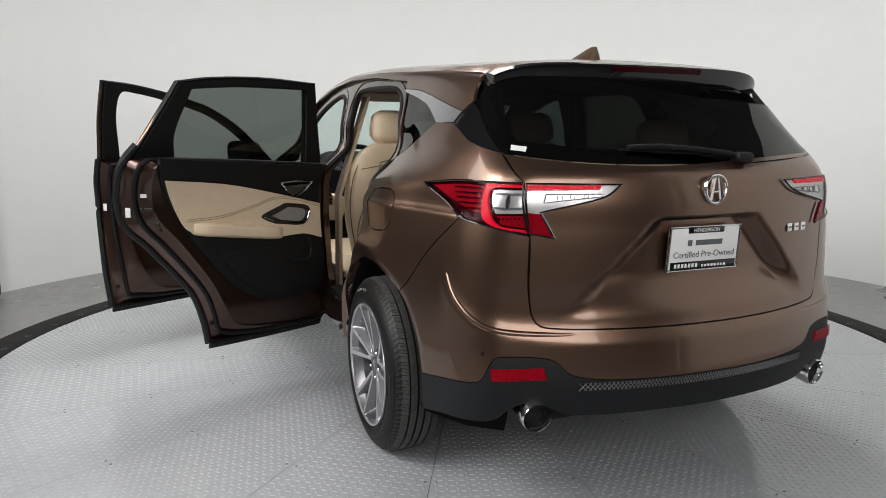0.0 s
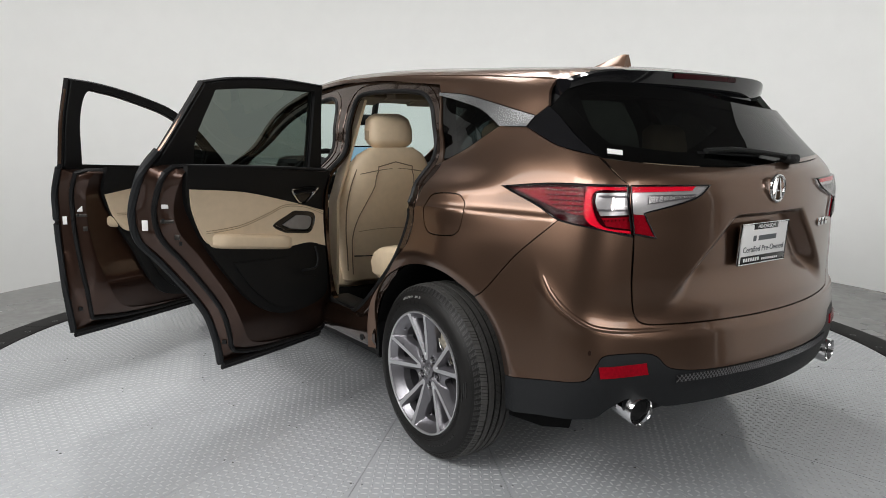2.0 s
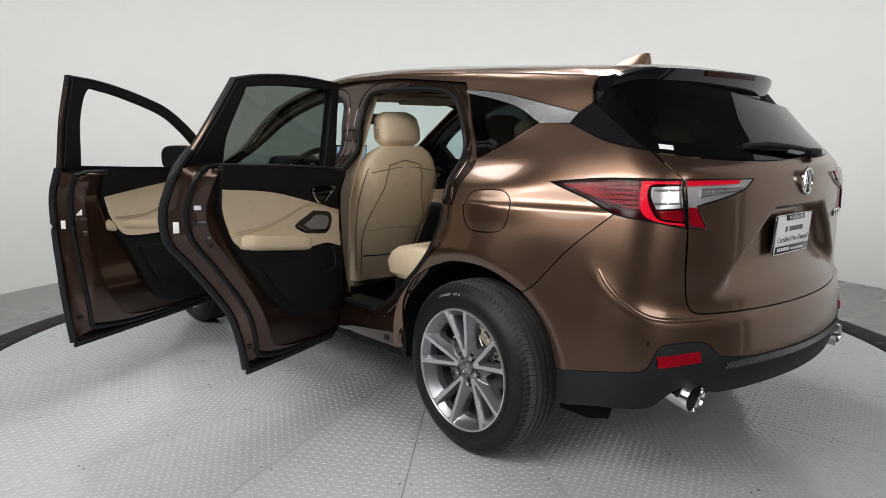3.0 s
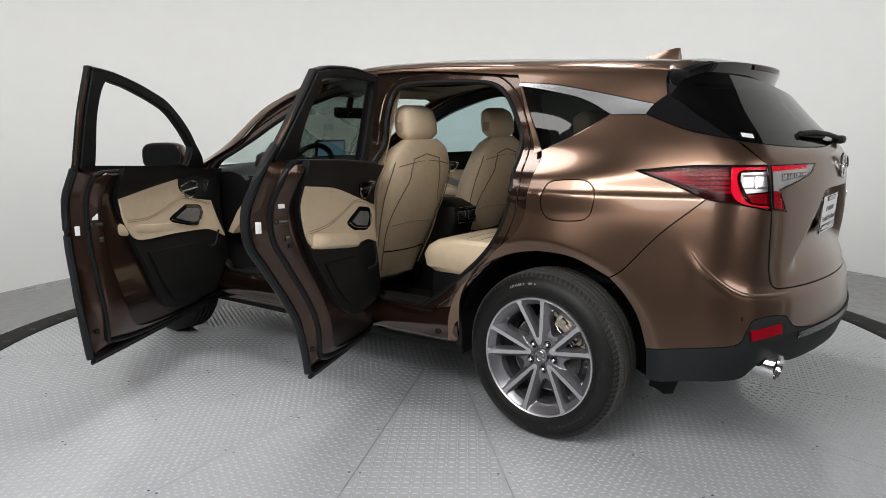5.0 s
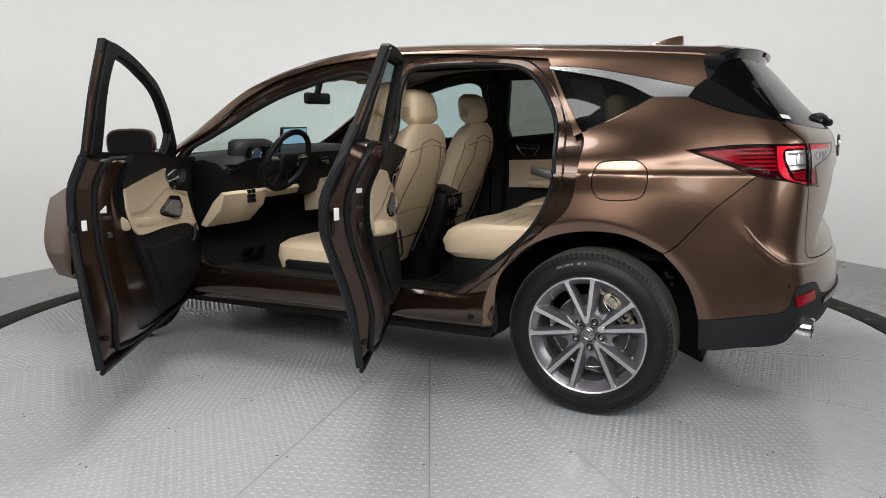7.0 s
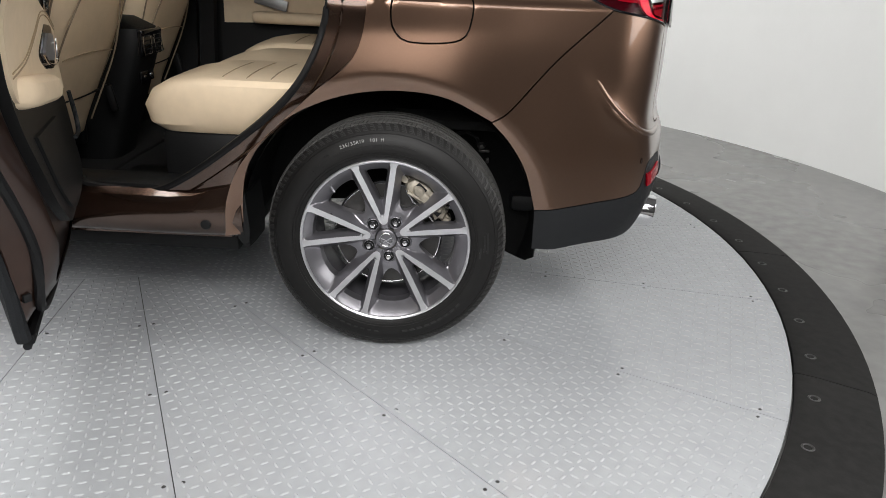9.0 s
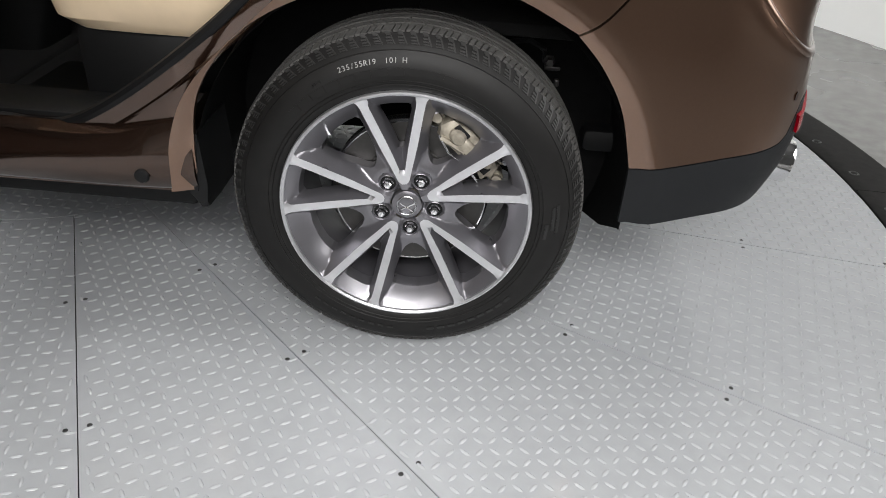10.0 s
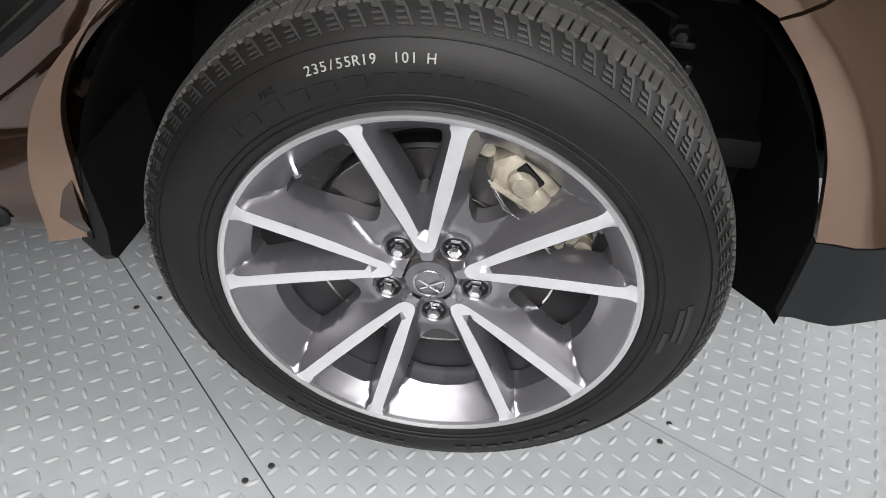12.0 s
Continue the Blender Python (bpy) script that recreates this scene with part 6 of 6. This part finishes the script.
part("lower_band", loft([[(x, y, z) for x, z in ((2.03, 0.868), (2.02, 0.850), (2.04, 0.815), (2.12, 0.80), (2.12, 0.86))] for y in np.linspace(0.13, 0.46, 7)]), BEIGE_TRIM, dash)
part("column_shroud", moved(rbox(0, 0, 0, 0.24, 0.11, 0.10, 0.03, 3), pose(1.97, 0.44, 0.99, 0, 24, 0)), BLACK, dash)
part("knee_panel", loft([[(x, y, z) for x, z in ((2.04, 0.88), (2.05, 0.68), (2.2, 0.66), (2.2, 0.88))] for y in np.linspace(-0.78, -0.16, 5)]), BEIGE_TRIM, dash)
part("cluster_hood", loft([rounded(x, 0.44, z, 0.06, hy, 20, 0.7) for x, z, hy in ((2.10, 1.06, 0.20), (2.10, 1.10, 0.19), (2.12, 1.135, 0.16), (2.13, 1.15, 0.11))]), BLACK, dash)
part("gauge_panel", moved(rbox(0, 0, 0, 0.012, 0.30, 0.11, 0.01), pose(2.032, 0.44, 1.06, 0, -20, 0)), GLOSS, dash)
for s in (1, -1):
    part("gauge", moved(revolve([(0.0, 0.0), (0.036, 0.0), (0.041, -0.004)], 28, "x"), pose(2.020, 0.44 + 0.075 * s, 1.062, 0, -20, 0)), GAUGE, dash)
    part("gauge_ring", tube([(2.016 - 0.014 * math.sin(a), 0.44 + 0.075 * s + 0.042 * math.cos(a), 1.062 + 0.040 * math.sin(a)) for a in np.arange(20) * math.tau / 20], 0.002, 5, True), SATIN, dash)
part("screen", moved(rbox(0, 0, 0, 0.02, 0.26, 0.115, 0.006), pose(2.16, -0.02, 1.155, 0, -8, 0)), GLOSS, dash, "centre display screen")
part("screen_face", moved(rbox(0, 0, 0, 0.002, 0.235, 0.095, 0.0), pose(2.148, -0.02, 1.155, 0, -8, 0)), SCREENLIT, dash, "lit pale blue display")
for y in (0.70, 0.16, -0.16, -0.70):
    part("air_vent", rbox(2.035, y, 0.995, 0.03, 0.10, 0.055, 0.008), GLOSS, dash)
    part("vent_edge", rbox(2.022, y, 0.995, 0.006, 0.085, 0.005, 0.002), SATIN, dash)
for k in range(3):
    for j in range(2):
        part("dash_switch", rbox(2.002, 0.61 - 0.034 * j, 0.865 - 0.026 * k, 0.012, 0.028, 0.022, 0.004), GLOSS, dash)
wheel = empty("steering_wheel", pose(1.86, 0.44, 1.03, 0, -24, 0), car)
wheel["label"] = "black leather steering wheel"
part("grip", tube([(0, 0.180 * math.cos(a), 0.175 * math.sin(a)) for a in np.arange(40) * math.tau / 40], 0.0165, 10, True), RUBBER, wheel)
part("airbag_pad", rbox(0, 0, -0.005, 0.05, 0.15, 0.11, 0.02, 3), BLACK, wheel)
for a in (8, 172, 250, 290):
    c, s = math.cos(radians(a)), math.sin(radians(a))
    part("spoke", tube([(0, 0.05 * c, 0.05 * s), (0, 0.172 * c, 0.168 * s)], 0.012, 6), SATIN if a < 200 else BLACK, wheel)
part("pedal", moved(rbox(0, 0, 0, 0.02, 0.09, 0.06, 0.006), pose(2.22, 0.40, 0.47, 0, -30, 0)), RUBBER, car, "black brake pedal")
part("pedal", moved(rbox(0, 0, 0, 0.02, 0.05, 0.11, 0.006), pose(2.24, 0.27, 0.45, 0, -30, 0)), RUBBER, car)
part("toe_board", moved(rbox(0, 0, 0, 0.04, 1.5, 0.60, 0.01), pose(2.36, 0, 0.55, 0, 20, 0)), CARPET, car)
part("interior_mirror", rbox(1.95, 0.0, 1.385, 0.035, 0.25, 0.07, 0.015), BLACK, car, "black interior mirror")
part("mirror_stem", tube([(1.95, 0, 1.41), (1.92, 0, 1.50)], 0.02, 8), BLACK, car)

# headliner, pillars, boot
ROOFLINE = [(-0.35, 0.50), (0.3, 0.56), (1.2, 0.585), (1.7, 0.54), (1.76, 0.0)]
ROOFLINE = [(-0.40, 0.0)] + ROOFLINE + [(x, -y) for x, y in ROOFLINE[-2::-1]]
liner = top_panel(ROOFLINE, off=-0.045, h=0.08, depth=0.0)
part("headliner", (liner[0], [tuple(reversed(t)) for t in liner[1]]), HEADLINER, car, "beige cloth headliner")
part("sunroof_glass", top_panel([(0.25, 0.40), (0.25, -0.40), (1.40, -0.42), (1.40, 0.42)], off=-0.050, h=0.2, depth=0.004), GLOSS, car)
part("overhead_console", rbox(1.60, 0, 1.525, 0.22, 0.24, 0.05, 0.02), HEADLINER, car)
for s in (1, -1):
    part("sun_visor", moved(rbox(0, 0, 0, 0.17, 0.36, 0.018, 0.008), pose(1.66, 0.30 * s, 1.50, 0, 14, 0)), HEADLINER, car)
    p = [(1.06 - 0.05 * k / 6, 0.765 - 0.155 * (max(0, k - 3) / 3), 0.45 + 1.02 * k / 6) for k in range(7)]
    part("pillar_trim", loft([[(x - 0.03, s * y, z), (x + 0.06, s * y, z), (x + 0.05, s * (y - 0.02), z), (x - 0.02, s * (y - 0.02), z)] for x, y, z in p]), BEIGE_TRIM if s > 0 else BLACK, car)
    lining = in_panel([(-0.60, 0.86), (0.10, 0.86), (0.05, 1.12), (-0.60, 1.10)], -0.09, 0.0, 0.08)
    part("boot_lining", mirrored(lining) if s < 0 else lining, BLACK, car)
part("boot_floor", rbox(-0.38, 0, 0.66, 0.80, 1.30, 0.03, 0.01), CARPET, car)
part("boot_lining", rbox(-0.74, 0, 0.90, 0.02, 1.10, 0.46, 0.005), BLACK, car)
part("load_cover", rbox(-0.42, 0, 1.10, 0.52, 1.24, 0.012, 0.004), BLACK, car)

# closed doors on the far side
def far_door(outline, glass_line, low, card, beige, handle, pane, label):
    door = part("door", mirrored(side_panel(outline, [glass_line], depth=0.03, h=0.05)), PAINT, car, label)
    part("window", mirrored(side_panel(glass_line, off=-0.015, depth=0.004, gap=-0.004, h=0.06)), pane, door).visible_shadow = False
    part("window_frame", mirrored(in_panel(outline, -0.05, 0.04, holes=[glass_line], h=0.06)), BLACK, door)
    part("trim_panel", mirrored(in_panel(card, -0.125, 0.05, 0.06)), BLACK, door)
    part("trim_insert", mirrored(in_panel(beige, -0.135, 0.01, 0.05)), BEIGE_TRIM, door, "beige insert")
    hx = (min(p[0] for p in handle), max(p[0] for p in handle))
    part("handle_bezel", mirrored(tube(on_line(handle, -0.135, 0.01), 0.005, 6, True)), CHROME, door)
    part("inner_handle", mirrored(tube(on_line([(hx[0] + 0.03, handle[0][1] - 0.02), (hx[1] - 0.02, handle[0][1] - 0.015)], -0.14, 0.02, False), 0.009, 6)), SATIN, door)
    x0, x1 = min(p[0] for p in beige), max(p[0] for p in beige)
    part("armrest", mirrored(moved(rbox(0, 0, 0, (x1 - x0) * 0.7, 0.08, 0.055, 0.024, 3), pose((x0 + x1) / 2 - 0.05, 0.73, 0.835))), BEIGE, door)
    part("speaker", mirrored(moved(rbox(0, 0, 0, 0.16, 0.012, 0.05, 0.005), pose((x0 + x1) / 2 + 0.10, 0.748, 0.905, 0, -14, 0))), SPEAKER, door)


far_door(R_OUT, R_GLASS, R_LOW, [(0.25, 1.178, 1), (1.0, 1.13, 1), (1.0, 0.45, 1), (0.60, 0.45), (0.40, 0.75), (0.25, 1.05)], [(0.30, 1.00, 1), (0.98, 0.98, 1), (0.98, 0.80, 1), (0.40, 0.82, 1)], [(0.74, 1.08, 1), (0.90, 1.085, 1), (0.86, 1.02), (0.80, 1.015)], PRIVACY_LIGHT, "closed far rear door, seen from inside")
far_door(F_OUT, F_GLASS, F_LOW, [(1.185, 1.128, 1), (2.0, 1.075, 1), (2.05, 0.60), (1.9, 0.42), (1.4, 0.42), (1.20, 0.90)], [(1.21, 1.0, 1), (1.95, 0.98, 1), (1.96, 0.78, 1), (1.24, 0.79, 1)], [(1.60, 1.045, 1), (1.78, 1.05, 1), (1.74, 0.985), (1.67, 0.98)], GLASS_R, "closed far front door, seen from inside")


# ---- the room ----
def ring_wall(r, a0, a1, z0, z1, thick=0.12, n=96):
    v, f = [], []
    for k in range(n + 1):
        a = radians(a0 + (a1 - a0) * k / n)
        for rr in (r, r + thick):
            for z in (z0, z1):
                v.append((CX + rr * math.cos(a), CY + rr * math.sin(a), z))
    for k in range(n):
        b, c = 4 * k, 4 * k + 4
        f += [(b, b + 1, c + 1, c), (b + 2, c + 2, c + 3, b + 3), (b + 1, b + 3, c + 3, c + 1), (b, c, c + 2, b + 2)]
    f += [(0, 2, 3, 1), (4 * n, 4 * n + 1, 4 * n + 3, 4 * n + 2)]
    return v, f


WALL_R, FLOOR_Z, TABLE_R = 4.00, -0.012, 2.645
TX, TY = 1.212, -0.033         # axis of the turntable
tagged(part("wall_curved", ring_wall(WALL_R, -168, 51, FLOOR_Z, 3.6), WALL), "curved white painted wall round the turntable", kind="structure")
# unseen walls added on the open side, dark so the car's paint reflects dark
tagged(part("wall_back", ring_wall(6.6, 46, 196, FLOOR_Z, 3.6), BACKWALL), "unseen dark back wall, added to darken reflections", kind="structure")
for name, a in (("wall_side_1", 49), ("wall_side_2", 193)):
    c, s = math.cos(radians(a)), math.sin(radians(a))
    m = pose(CX + 5.3 * c, CY + 5.3 * s, 1.794, 0, 0, a)
    tagged(part(name, moved(rbox(0, 0, 0, 2.7, 0.12, 3.61, 0.0), m), BACKWALL), "unseen dark side wall, added to darken reflections", kind="structure")
v, f = revolve([(0.0, 0.0), (3.0, 0.0), (8.0, 0.0)], 96, "z")
tagged(part("floor", ([(p[0] + CX, p[1] + CY, FLOOR_Z) for p in v], f), CONCRETE), "smooth grey polished concrete floor", kind="structure")
tagged(part("ceiling", ([(p[0] + CX, p[1] + CY, 3.6) for p in v], [tuple(reversed(t)) for t in f]), CEIL), "plain dark painted ceiling", kind="structure")
table = tagged(empty("turntable", Matrix.Translation((TX, TY, 0))), "round grey tread-plate vehicle turntable with a black rim", "turntable")
SECTORS, SEAM0, CORE_R, DECK_Z = 20, 98.8, 0.57, 0.006


def sector(r0, r1, a0, a1, z0, z1, gap=0.0012, n=6):
    """A flat ring sector with real edges."""
    v, f = [], []
    for k in range(n + 1):
        for r in (r0, r1):
            g = math.degrees(gap / r)
            a = radians((a0 + g) + (a1 - a0 - 2 * g) * k / n)
            for z in (z1, z0):
                v.append((r * math.cos(a), r * math.sin(a), z))
    for k in range(n):
        b, c = 4 * k, 4 * k + 4
        f += [(b, b + 2, c + 2, c), (b, c, c + 1, b + 1), (b + 2, b + 3, c + 3, c + 2)]
    f += [(0, 1, 3, 2), (4 * n, 4 * n + 2, 4 * n + 3, 4 * n + 1)]
    return v, f


WEDGE = 360 / SECTORS
wedge = mesh(*sector(CORE_R + 0.001, TABLE_R, 0, WEDGE, DECK_Z - 0.008, DECK_Z), 30, "deck_plate")
wedge.materials.append(PLATE)
for k in range(SECTORS):
    ob = part("deck_plate", wedge, PLATE, table)
    ob.matrix_basis = pose(0, 0, 0, 0, 0, SEAM0 + WEDGE * k)
part("deck_core", revolve([(0.0, DECK_Z), (CORE_R - 0.001, DECK_Z), (CORE_R - 0.001, DECK_Z - 0.008)], 64, "z"), PLATE, table)
part("deck_base", revolve([(0.0, -0.004), (TABLE_R, -0.004), (TABLE_R, -0.012)], 128, "z"), SCREW, table)

# raised lozenges of the tread plate, crosswise in turn
def lozenges():
    L, W, H, P = 0.0130, 0.0045, 0.0033, 0.0205
    base = np.array([(-L, 0, 0), (-L * 0.45, -W * 0.8, 0), (L * 0.45, -W * 0.8, 0), (L, 0, 0), (L * 0.45, W * 0.8, 0), (-L * 0.45, W * 0.8, 0), (-L * 0.5, 0, H), (L * 0.5, 0, H)])
    faces = np.array([(0, 1, 6), (1, 2, 7), (1, 7, 6), (2, 3, 7), (3, 4, 7), (4, 5, 6), (4, 6, 7), (5, 0, 6)])
    grid = np.arange(-int(TABLE_R / P) - 1, int(TABLE_R / P) + 2)
    X, Y = np.meshgrid(grid, grid)
    X, Y = X.ravel(), Y.ravel()
    keep = (X + Y) % 2 == 0
    X, Y = X[keep], Y[keep]
    odd = (X % 2).astype(float)
    out = []
    for k in range(SECTORS + 1):
        mid = radians(SEAM0 + WEDGE * (k + 0.5)) if k < SECTORS else 0.0
        c, s = math.cos(mid), math.sin(mid)
        px, py = X * P + 0.005, Y * P + 0.003
        r, a = np.hypot(px, py), np.degrees(np.arctan2(py, px))
        if k < SECTORS:
            ok = (r > CORE_R + 0.012) & (r < TABLE_R - 0.012) & (np.abs(a) < WEDGE / 2 - np.degrees(0.011 / np.maximum(r, 0.1)))
        else:
            ok = r < CORE_R - 0.012
        turn = mid + math.pi / 4 + odd[ok] * math.pi / 2 + math.pi / 4
        ct, st = np.cos(turn)[:, None], np.sin(turn)[:, None]
        wx, wy = (px * c - py * s)[ok][:, None], (px * s + py * c)[ok][:, None]
        bx, by, bz = base[:, 0][None], base[:, 1][None], base[:, 2][None]
        out.append(np.stack([wx + bx * ct - by * st, wy + bx * st + by * ct, np.broadcast_to(bz + DECK_Z, (ok.sum(), 8))], 2))
    v = np.concatenate(out)
    n = len(v)
    f = (faces[None] + 8 * np.arange(n)[:, None, None]).reshape(-1, 3)
    return v.reshape(-1, 3), f


lv, lf = lozenges()
me = bpy.data.meshes.new("tread_pattern")
me.vertices.add(len(lv))
me.vertices.foreach_set("co", lv.ravel())
me.loops.add(len(lf) * 3)
me.loops.foreach_set("vertex_index", lf.ravel().astype(np.int32))
me.polygons.add(len(lf))
me.polygons.foreach_set("loop_start", np.arange(0, len(lf) * 3, 3, dtype=np.int32))
me.polygons.foreach_set("use_smooth", np.ones(len(lf), bool))
me.update(calc_edges=True)
me.validate()
tagged(part("tread_pattern", me, PLATE_GLINT, table), kind="stuff")

screw = mesh(*revolve([(0.0, 0.0004), (0.0019, 0.0004), (0.0022, 0.0014), (0.0044, 0.0010), (0.0052, 0.0)], 12, "z"), 30, "deck_screw")
screw.materials.append(SCREW)
for k in range(SECTORS):
    a = radians(SEAM0 + WEDGE * k)
    for r in (0.985, 1.405, 1.80, 2.175, 2.57):
        for s in (1, -1):
            ob = part("deck_screw", screw, SCREW, table)
            ob.matrix_basis = Matrix.Translation((r * math.cos(a) - 0.021 * s * math.sin(a), r * math.sin(a) + 0.021 * s * math.cos(a), DECK_Z + 0.0003))

# black rim in segments with bolt holes
rim_seg = mesh(*loft([[((TABLE_R + d) * math.cos(radians(a)), (TABLE_R + d) * math.sin(radians(a)), z) for d, z in ((0.006, -0.012), (0.006, 0.008), (0.012, 0.012), (0.06, 0.012), (0.21, 0.001), (0.235, -0.006), (0.235, -0.0125))] for a in np.linspace(0.05, 22.45, 13)]), 40, "rim_segment")
rim_seg.materials.append(EDGE)
bolt = mesh(*revolve([(0.0, -0.001), (0.010, -0.001), (0.013, 0.0015), (0.016, 0.002), (0.018, 0.0)], 14, "z"), 30, "rim_bolt")
bolt.materials.append(SCREW)
for k in range(16):
    ob = part("rim_segment", rim_seg, EDGE, table)
    ob.matrix_basis = pose(0, 0, 0, 0, 0, 22.5 * k + 159.0)
    for j in range(4):
        a = radians(22.5 * k + 159.0 + 2.8 + 5.63 * j)
        o2 = part("rim_bolt", bolt, SCREW, table)
        o2.matrix_basis = Matrix.Translation(((TABLE_R + 0.058) * math.cos(a), (TABLE_R + 0.058) * math.sin(a), 0.0122))
